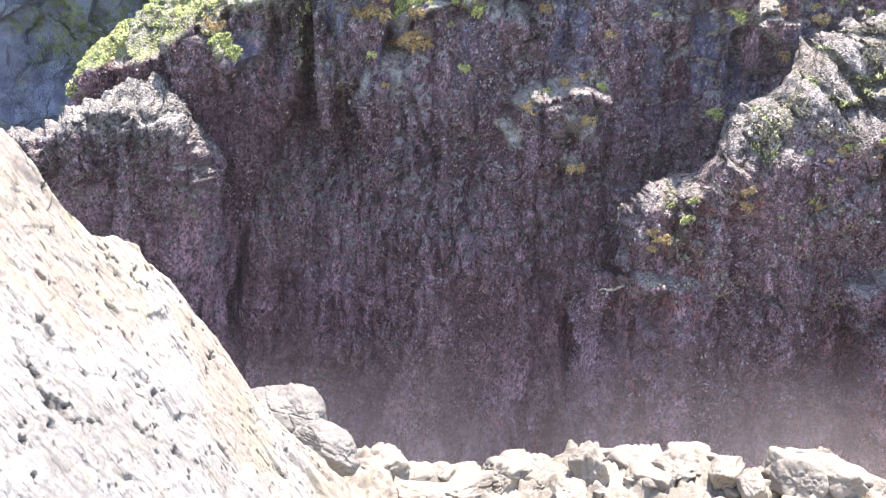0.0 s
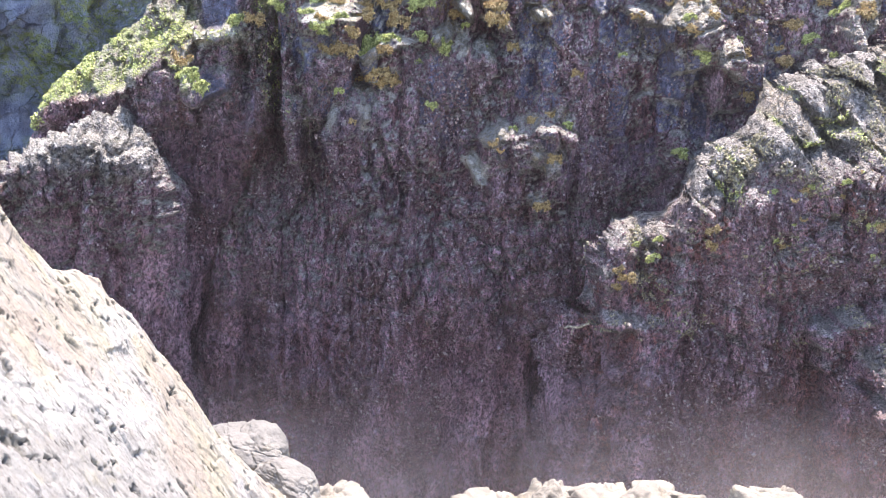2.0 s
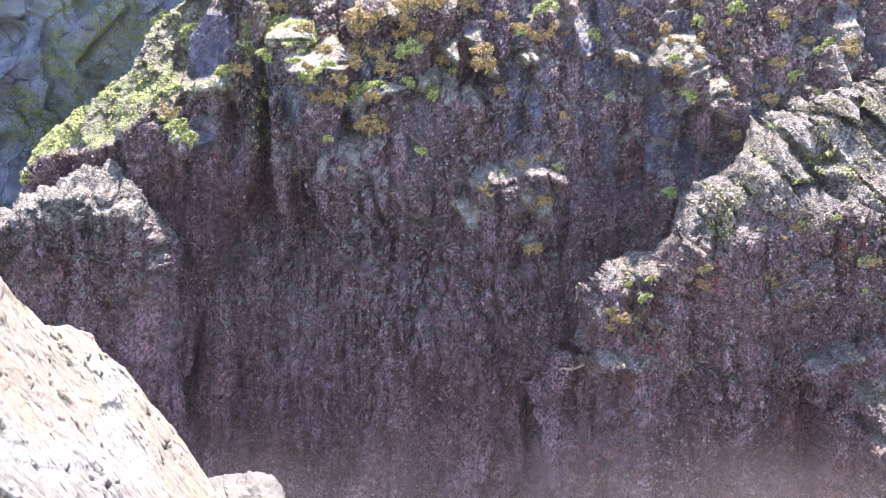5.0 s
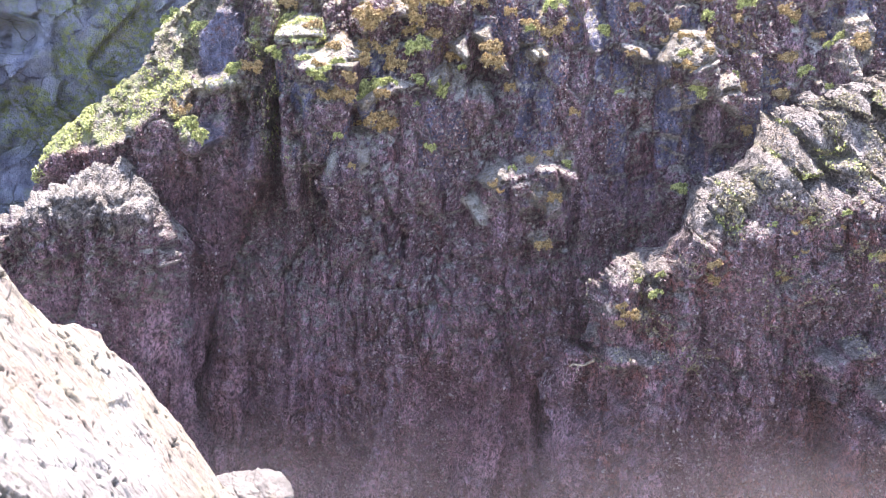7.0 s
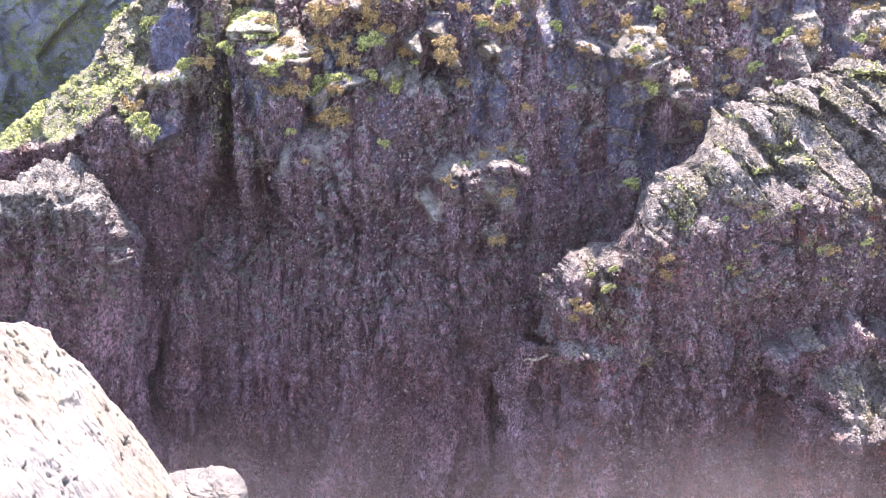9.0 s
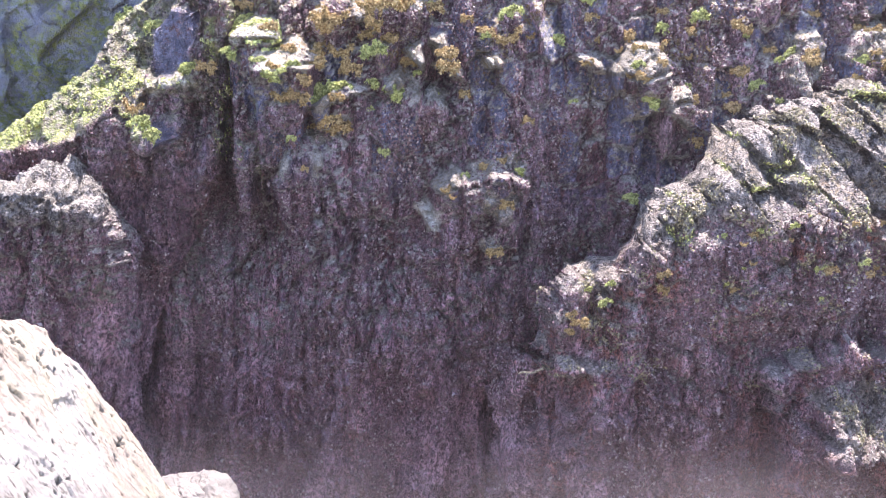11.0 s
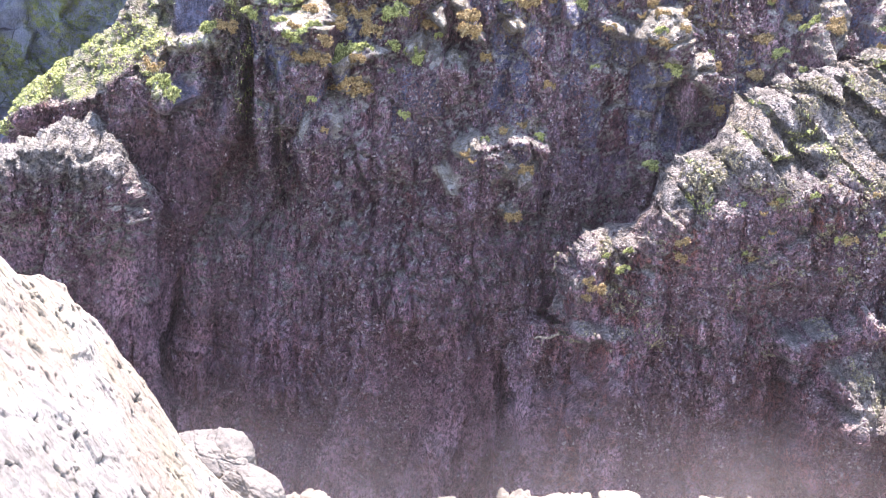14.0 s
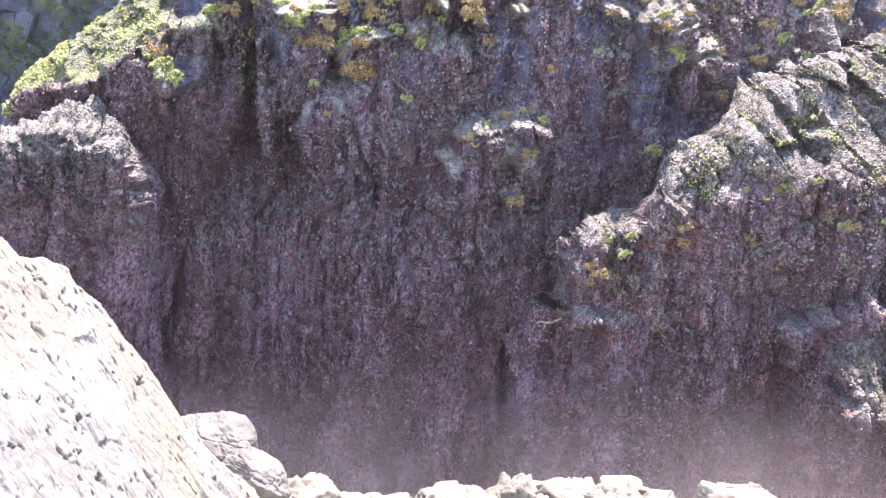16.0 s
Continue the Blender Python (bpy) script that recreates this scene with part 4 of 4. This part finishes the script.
def boulder(at, size, seed, turn=(0, 0, 0), label="pale sunlit boulder on the brink of the gorge", fine=5, crack=1.0, skin=None, worn=False):
    bm = bmesh.new()
    bmesh.ops.create_icosphere(bm, subdivisions=fine, radius=1.0)
    co = np.array([v.co for v in bm.verts])
    faces = np.array([[v.index for v in f.verts] for f in bm.faces])
    bm.free()
    n = co.copy()
    r = np.ones(len(co))
    rng = np.random.RandomState(seed)
    frame3 = np.array(Euler(rng.uniform(-0.5, 0.5, 3)).to_matrix())
    cuts = [(sign * axis, rng.uniform(0.58, 0.80)) for axis in frame3 for sign in (-1, 1)]
    cuts += [(rng.normal(size=3), rng.uniform(0.66, 0.9)) for _ in range(7)]
    if worn:
        cuts = [(rng.normal(size=3), rng.uniform(0.78, 0.97)) for _ in range(16)]
    for k, reach in cuts:
        k = k / np.linalg.norm(k)
        r = np.minimum(r, reach / np.maximum(n @ k, 0.05))
    def lumps(f, k, octaves=4, gain=0.6):
        p = n * f + 7.3 * seed
        return (fbm(p[:, 0], p[:, 1], k, octaves, gain) + fbm(p[:, 1], p[:, 2], k + 1, octaves, gain) + fbm(p[:, 2], p[:, 0], k + 2, octaves, gain)) / 1.7
    warp = 0.25 * lumps(2.0, seed + 20, 3)
    if worn:
        r += 0.15 * lumps(1.3, seed, 3)
    r += 0.05 * lumps(2.6, seed + 3) + 0.035 * lumps(9.0, seed + 6, 4, 0.65)
    split = cells(n[:, 0] * 1.5 + warp + seed, n[:, 2] * 1.6 + 0.8 * n[:, 1] - warp, seed)
    r += 0.05 * (hash01(split[0], split[1], seed) - 0.5) - 0.09 * crack * np.exp(-(split[5] / 0.05) ** 2)
    split = cells(n[:, 0] * 3.6 - 0.9 * n[:, 1] + 2 * warp + seed, n[:, 2] * 3.8 + n[:, 1] * 1.5 + 2 * warp, seed + 1)
    r += 0.04 * (hash01(split[0], split[1], seed) - 0.5) - 0.035 * crack * np.exp(-(split[5] / 0.07) ** 2)
    co = n * r[:, None] * np.array(size)
    me = raw_mesh("boulder", co, faces)
    ob = thing("boulder", me, skin or STONE, label, "boulder", group="boulders on the brink")
    ob.matrix_world = pose(*at, *turn)
    return ob


boulder((-0.93, 6.00, 3.45), (0.225, 0.2, 0.115), 1, (0, 18, 0), "grey loaf-shaped boulder leaning on the slab", 6, 0.6, GREY, True)
boulder((-0.87, 5.98, 3.50), (0.135, 0.14, 0.085), 21, (10, 28, 0), "grey knob of rock on the loaf-shaped boulder", 5, 0.6, GREY, True)
boulder((-0.72, 5.80, 3.33), (0.20, 0.22, 0.13), 2, (0, 35, 20), "grey rounded boulder below the loaf-shaped one", 6, 0.35, GREY, True)
for px, seed, size in (((-0.48, 6.20, 3.03), 3, (0.13, 0.15, 0.13)), ((0.23, 6.10, 3.05), 6, (0.09, 0.12, 0.10)), ((0.64, 6.05, 3.13), 8, (0.085, 0.12, 0.15)),
                       ((0.89, 6.20, 3.06), 9, (0.15, 0.2, 0.125)), ((1.17, 6.20, 3.08), 10, (0.13, 0.2, 0.13)), ((1.36, 6.10, 3.12), 11, (0.08, 0.15, 0.10)),
                       ((1.71, 6.10, 3.10), 13, (0.12, 0.2, 0.14)), ((1.90, 6.10, 3.10), 14, (0.13, 0.2, 0.13)), ((0.01, 6.00, 3.02), 5, (0.10, 0.2, 0.09)),
                       ((0.52, 5.80, 3.11), 7, (0.09, 0.12, 0.07)), ((1.46, 5.90, 3.13), 12, (0.07, 0.12, 0.09)), ((-0.20, 5.90, 3.02), 4, (0.14, 0.2, 0.07))):
    boulder(px, (1.28 * size[0], 1.2 * size[1], 1.1 * size[2]), seed, (0, 0, 23 * (seed % 5) - 46))
chance = random.Random(5)
for k in range(20):
    px = -0.3 + 2.75 * (k + chance.uniform(-0.4, 0.4)) / 20
    py = chance.uniform(6.05, 6.3)
    r = chance.uniform(0.08, 0.15)
    boulder((px, py, float(np.interp(px, BRINK[0], BRINK[1])) - 0.62 * r + chance.uniform(-0.03, 0.0)), (r * chance.uniform(1.0, 1.6), r * 1.2, r * chance.uniform(0.7, 0.95)), 100 + k,
            (chance.uniform(-12, 12), chance.uniform(-14, 14), chance.uniform(0, 180)), "broken pale block on the brink of the gorge", 5)
for k in range(26):
    px = chance.uniform(-0.3, 2.3)
    py = chance.uniform(5.65, 6.2)
    r = chance.uniform(0.025, 0.06)
    boulder((px, py, shelf_height(px, py) + 0.2 * r), (r * chance.uniform(0.9, 1.7), r * 1.2, r * 0.8), 30 + k, (0, chance.uniform(-20, 20), chance.uniform(0, 180)),
            "small broken pale stone on the brink", 3)

# ---- sea ----
wx, wy = np.meshgrid(spaced((-900, -30, 87), (-30, 30, 0.5), (30, 901, 87)), spaced((-900, -30, 87), (-30, 30, 0.5), (30, 901, 87)))
thing("water", grid_mesh("water", np.stack([wx, wy, 0.15 * fbm(wx * 0.8, wy * 0.8, 700, 3) - 0.2], -1)), WATER, "dark churning sea water in the gorge", "water", "structure")


# ---- growth on the rock ----
def scatter(name, co, keep, count, seed, size, label, category, material, mask=None, parent=None, lift=0.3, long=(0.9, 1.5)):
    """Many small shells seated on a grid of points, in one mesh."""
    rng = np.random.RandomState(seed)
    n = slopes(co)
    n *= np.where(n[..., 1:2] > 0, -1, 1)
    p, n = co.reshape(-1, 3), n.reshape(-1, 3)
    w = np.ones(len(p)) if mask is None else mask.ravel().astype(float).copy()
    if keep is not None:
        w *= keep.ravel()
    pick = rng.choice(len(p), count, p=w / w.sum())
    p, n = p[pick] + rng.uniform(-0.012, 0.012, (count, 3)), n[pick] + rng.normal(0, 0.25, (count, 3))
    n /= np.linalg.norm(n, axis=1, keepdims=True)
    a = rng.normal(size=(count, 3)) + np.array((0, 0, 1.2))
    a -= (a * n).sum(1, keepdims=True) * n
    a /= np.linalg.norm(a, axis=1, keepdims=True)
    c = np.cross(n, a)
    s = size * np.exp(rng.normal(0, 0.28, (count, 1)))
    stretch = rng.uniform(long[0], long[1], (count, 1))
    v = np.stack([p + a * s * stretch, p + c * s * 0.8, p - a * s * stretch * 0.8, p - c * s * 0.8,
                  p + n * s * 0.85 + a * s * 0.25, p + n * s * 0.55 - a * s * 0.45], 1)
    v -= n[:, None] * s[:, None] * 0.15
    f = np.array([(0, 1, 4), (1, 5, 4), (1, 2, 5), (2, 3, 5), (3, 4, 5), (3, 0, 4)])
    faces = (np.arange(count)[:, None, None] * 6 + f).reshape(-1, 3)
    return thing(name, raw_mesh(name, v.reshape(-1, 3), faces, None, True), material, label, category, "stuff", parent=parent)


def near(x, z):
    return (np.abs(x) < 5.2) * (z > 0.5) * (z < 6.4)


scatter("mussel_crust", CLIFF, None, 90000, 801, 0.0125, "crust of dark mussels and barnacles", "", SHELL,
        near(X, Z) * (1 - far) * (1 - 0.7 * SUNTOPS) * (0.06 + smooth(fbm(X * 3.4, Z * 1.1, 803, 4) * 3.5 + 0.35)), cliff)
for grid, seat, n, rock in GRIDS:
    scatter("mussel_crust", grid, seat, n, 805 + n, 0.0125, "crust of dark mussels and barnacles", "", SHELL,
            near(grid[..., 0], grid[..., 2]) * (0.06 + smooth(fbm(grid[..., 0] * 3.4, grid[..., 2] * 1.2, 804, 4) * 3.5 + 0.35)), rock)

scatter("green_algae", CLIFF, None, 2600, 873, 0.010, "yellow-green weed fringe", "", GREEN, np.exp(-((lit_white - 0.35) / 0.3) ** 2) * (lit_white > 0.01) * (X < -0.6) * smooth(fbm(X * 6, Z * 6, 874, 3) * 4 + 0.4), cliff, long=(1.0, 2.0))
clump = smooth(fbm(MOSSY[0][..., 0] * 5, MOSSY[0][..., 2] * 5, 871, 4) * 5 + 0.3)
scatter("green_algae", MOSSY[0], MOSSY[1], 42000, 870, 0.010, "bright green algae growth", "", GREEN, MOSSY[2] ** 2 * clump * (0.1 + np.abs(slopes(MOSSY[0])[..., 2])), SHOULDER, long=(1.0, 2.0))
lumpy = np.maximum(1.5 * CROWN[3], np.maximum(above_crest(CROWN[0][..., 0], CROWN[0][..., 2] + 0.15), smooth((np.abs(slopes(CROWN[0])[..., 2]) - 0.4) / 0.2) * (CROWN[0][..., 2] > 2.6))) * smooth(fbm(CROWN[0][..., 0] * 5, CROWN[0][..., 2] * 5, 875, 4) * 6 - 0.5)
scatter("barnacle_crust", CROWN[0], CROWN[1], 15000, 876, 0.013, "pale yellowish barnacle crust", "", BEADS, lumpy, OUTCROP, long=(0.8, 1.4))
scatter("green_algae", CROWN[0], CROWN[1], 5000, 872, 0.009, "yellow-green weed in the joints", "", GREEN, CROWN[2] ** 2, OUTCROP, long=(1.0, 2.0))


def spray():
    """Sheets between the rocks and the cliff: drifting spray, and a faint added veil for glare."""
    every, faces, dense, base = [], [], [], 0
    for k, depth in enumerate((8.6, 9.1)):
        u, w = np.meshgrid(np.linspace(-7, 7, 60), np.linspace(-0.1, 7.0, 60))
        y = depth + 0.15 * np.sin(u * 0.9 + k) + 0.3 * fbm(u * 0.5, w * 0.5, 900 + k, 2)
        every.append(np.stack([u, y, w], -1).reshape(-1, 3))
        # first term: spray; second: added full-height veil that lifts the darks like lens glare
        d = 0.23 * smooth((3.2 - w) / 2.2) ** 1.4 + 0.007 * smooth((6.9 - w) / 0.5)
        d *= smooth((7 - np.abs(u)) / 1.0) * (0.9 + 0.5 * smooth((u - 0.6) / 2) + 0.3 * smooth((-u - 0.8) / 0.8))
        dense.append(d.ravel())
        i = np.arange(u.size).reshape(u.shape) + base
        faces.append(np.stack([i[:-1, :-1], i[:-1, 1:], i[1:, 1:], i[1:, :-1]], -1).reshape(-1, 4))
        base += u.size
    ob = thing("spray_glare_sheets", raw_mesh("spray_glare_sheets", np.concatenate(every), np.concatenate(faces), {"dense": np.concatenate(dense)}), SPRAY,
               "thin white sea spray low in the gorge, with a faint added glare veil above", "spray", "stuff")
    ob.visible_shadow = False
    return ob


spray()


def tuft_mesh(name, seed, blades, size):
    """A crumbled, drooping mat of many short forked blades on a ragged hub."""
    rng = np.random.RandomState(seed)
    across, down = 15, 7
    lobe = 0.35 + 0.65 * smooth(fbm(np.linspace(0, 4, across), np.full(across, seed * 1.7), seed, 3) * 2.2 + 0.5)
    rise = 0.30 * fbm(np.linspace(0, 3, across), np.full(across, seed * 2.3), seed + 1, 3)
    verts = [np.array(((c / (across - 1) - 0.5) * 0.9 + 0.05 * math.sin(r * 1.9 + seed), -0.10 * math.sin(math.pi * r / (down - 1)) + 0.05 * math.sin(c * 2.1),
                       rise[c] + (0.20 - r / (down - 1) * 0.55) * lobe[c])) * size + rng.normal(0, 0.03, 3) * size for r in range(down) for c in range(across)]
    faces = [(r * across + c, r * across + c + 1, (r + 1) * across + c + 1, (r + 1) * across + c) for r in range(down - 1) for c in range(across - 1)]
    for _ in range(blades):
        r0, c0 = rng.randint(0, down), rng.randint(0, across - 1)
        i0, i1 = r0 * across + c0, r0 * across + c0 + 1
        f = rng.uniform(0, 1)
        root = verts[i0] * (1 - f) + verts[i1] * f
        out = rng.normal(size=3) * np.array((1, 0.7, 1)) + np.array((0, -0.8, -0.1))
        out /= np.linalg.norm(out)
        side = rng.normal(size=3)
        side /= np.linalg.norm(side)
        length, w = size * rng.uniform(0.04, 0.14), size * rng.uniform(0.008, 0.02)
        k = len(verts)
        mid = root + out * length * 0.55
        tip = root + out * length + np.array((0, 0, -1.0)) * length * rng.uniform(0.0, 0.5)
        verts += [root + side * w, root - side * w, mid + side * w * 1.4, mid - side * w * 1.4, tip + side * w * 0.8, tip - side * w * 0.8]
        faces += [(k, k + 1, k + 3, k + 2), (k + 2, k + 3, k + 5, k + 4)]
    return raw_mesh(name, np.array(verts), np.array(faces), None, True)


TUFTS = {("gold", k): tuft_mesh("seaweed_tuft", 950 + k, 900, 0.25) for k in range(5)}
TUFTS.update({("green", k): tuft_mesh("seaweed_tuft", 960 + k, 900, 0.23) for k in range(5)})


def seated(x, y, z):
    """The depth of the foremost rock at a place on the cliff."""
    y = float(CLIFF[np.searchsorted(Z[:, 0], z), np.searchsorted(X[0], x), 1])
    for grid, seat, _, _ in GRIDS:
        by = (np.hypot(grid[..., 0] - x, grid[..., 2] - z) < 0.03) & (seat > 0)
        if by.any():
            y = min(y, float(grid[by][:, 1].min()))
    return x, y, z


def tuft(colour, at, size, seed):
    me = TUFTS[colour, seed % 5]
    ob = new("seaweed_tuft", me)
    if not me.materials:
        me.materials.append(GOLD if colour == "gold" else GREEN)
    ob.matrix_world = pose(at[0], at[1] - 0.03, at[2], 0, (seed * 37) % 50 - 25, 0) @ Matrix.Diagonal((size * (0.9 + seed % 4 * 0.12), size, size, 1))
    words = "golden-brown rockweed tuft on a rock lip" if colour == "gold" else "yellow-green seaweed tuft on a rock lip"
    return tagged(ob, words, "seaweed", "seaweed tufts on the cliff")


for k, (at, size) in enumerate((((-1.06, 12.35, 5.03), 1.0), ((-0.91, 12.18, 5.01), 0.8), ((-0.64, 12.01, 4.77), 0.9), ((-0.56, 12.03, 4.71), 0.8), ((-0.72, 12.13, 5.70), 1.2), ((-0.60, 12.21, 5.76), 1.0),
                                ((-0.37, 12.53, 5.84), 1.2), ((-0.17, 12.25, 5.86), 1.2), ((-0.24, 12.15, 5.70), 0.8), ((0.02, 12.29, 5.90), 1.0), ((-0.55, 12.45, 5.43), 0.9), ((-0.80, 11.76, 5.31), 0.8),
                                ((-0.45, 12.10, 5.26), 1.0), ((0.47, 12.12, 5.32), 0.9), ((0.45, 12.28, 5.44), 0.8), ((1.04, 12.45, 5.61), 0.9), ((2.88, 11.97, 4.66), 0.7), ((1.05, 11.74, 4.05), 0.6),
                                ((0.95, 11.90, 3.60), 0.6), ((-2.60, 12.23, 4.98), 1.0), ((-2.51, 12.21, 4.85), 0.9), ((-1.82, 12.57, 5.24), 0.8), ((0.30, 12.63, 5.84), 0.9), ((1.56, 10.70, 3.27), 0.35)
                                )):
    tuft("gold", seated(*at), size, k)
for k, (at, size) in enumerate((((-0.68, 12.04, 5.06), 1.1), ((-0.55, 12.00, 5.10), 1.0), ((-0.73, 11.93, 4.98), 1.0), ((-0.03, 12.08, 5.08), 1.0), ((-0.25, 11.98, 5.14), 0.7), ((-0.24, 12.17, 5.45), 1.0),
                                ((1.05, 12.40, 5.84), 0.9), ((-0.12, 12.05, 4.50), 0.6), ((2.26, 12.07, 4.13), 0.7), ((-2.42, 12.75, 5.60), 0.9), ((-3.05, 14.34, 5.64), 1.1), ((-3.23, 14.44, 5.46), 1.0),
                                ((-2.34, 12.04, 4.60), 1.0), ((-2.44, 12.10, 4.73), 0.9), ((-2.67, 12.28, 5.06), 0.8), ((-2.07, 13.03, 5.55), 0.9), ((-1.99, 12.59, 5.23), 0.9), ((1.73, 10.83, 3.44), 0.35),
                                ((1.91, 11.51, 3.52), 0.35), ((2.55, 12.41, 5.73), 0.7), ((2.89, 12.40, 5.85), 0.8), ((3.46, 12.26, 5.22), 0.7), ((-1.55, 12.17, 5.65), 0.8), ((-1.58, 12.70, 5.41), 0.8)
                                )):
    tuft("green", seated(*at), size, k + 1)


for k, (at, size) in enumerate((((0.47, 12.27, 4.19), 0.45), ((0.66, 12.07, 4.30), 0.4), ((0.86, 12.11, 4.37), 0.5), ((1.03, 12.01, 4.43), 0.55), ((1.18, 11.99, 4.36), 0.5), ((0.54, 11.73, 4.11), 0.3),
                                ((1.64, 11.48, 3.19), 0.6), ((1.87, 11.56, 3.36), 0.5), ((2.34, 12.08, 3.53), 0.5), ((1.56, 10.88, 3.10), 0.4),
                                ((-0.98, 11.79, 4.63), 0.4), ((-0.85, 11.79, 4.67), 0.4), ((-0.85, 11.68, 4.34), 0.35), ((1.81, 12.30, 5.97), 0.7), ((2.18, 12.29, 5.64), 0.7), ((2.45, 12.11, 5.54), 0.7))):
    tuft("green" if k % 3 == 1 else "gold", seated(*at), size, k)


def driftwood_stick(ends, thick):
    """A bleached forked stick: a bent tapering stem and a short side shoot."""
    bm = bmesh.new()
    a, b = Vector(ends[0]), Vector(ends[1])
    stems = [[a.lerp(b, k / 9) + Vector((0, 0.012 * math.sin(k * 1.7), 0.014 * math.sin(k * 1.1 + 0.6))) for k in range(10)]]
    stems.append([stems[0][2].lerp(stems[0][2] + Vector((-0.015, -0.03, -0.075)), k / 4) for k in range(5)])
    for n, line in enumerate(stems):
        rings = []
        for k, at in enumerate(line):
            ahead = (line[min(k + 1, len(line) - 1)] - line[max(k - 1, 0)]).normalized()
            side = ahead.cross(Vector((0, 0, 1))).normalized()
            over = side.cross(ahead)
            r = thick * (0.55 + 0.45 * k / (len(line) - 1) if n == 0 else 0.6 - 0.1 * k) * (1 + 0.2 * math.sin(k * 2.3))
            rings.append([bm.verts.new(at + r * (side * math.cos(j * math.pi / 4) + over * math.sin(j * math.pi / 4))) for j in range(8)])
        for r0, r1 in zip(rings, rings[1:]):
            for j in range(8):
                bm.faces.new((r0[j], r0[(j + 1) % 8], r1[(j + 1) % 8], r1[j]))
        bm.faces.new(rings[0])
        bm.faces.new(rings[-1])
    bmesh.ops.recalc_face_normals(bm, faces=bm.faces[:])
    me = bpy.data.meshes.new("driftwood_stick")
    bm.to_mesh(me)
    bm.free()
    return thing("driftwood_stick", me, growth("bleached_wood", (0.34, 0.29, 0.20), (0.66, 0.60, 0.46)), "bleached forked stick caught on a lip of the outcrop", "stick")


driftwood_stick(((1.205, 11.40, 2.445), (1.565, 11.30, 2.575)), 0.018)


def lips(co, keep, count, seed, low):
    """Places on upward-facing lips of a rock face."""
    rng = np.random.RandomState(seed)
    n = np.abs(slopes(co)[..., 2])
    w = smooth((n - 0.55) / 0.2) * smooth((co[..., 2] - low) / 0.9) * (np.abs(co[..., 0]) < 5) * (co[..., 2] < 6.5)
    if keep is not None:
        w = w * keep
    pick = rng.choice(w.size, count, p=w.ravel() / w.sum())
    return co.reshape(-1, 3)[pick]


for k, at in enumerate(lips(CLIFF[:, X[0] > -1.6], None, 110, 990, 4.6)):
    tuft("green" if k % 3 == 0 else "gold", at, 0.35 + 0.35 * (k % 5) / 4, k)
for k, at in enumerate(lips(GRIDS[2][0], GRIDS[2][1] > 0.5, 26, 991, 3.2)):
    tuft("green" if k % 3 == 0 else "gold", at, 0.22 + 0.2 * (k % 4) / 3, k)
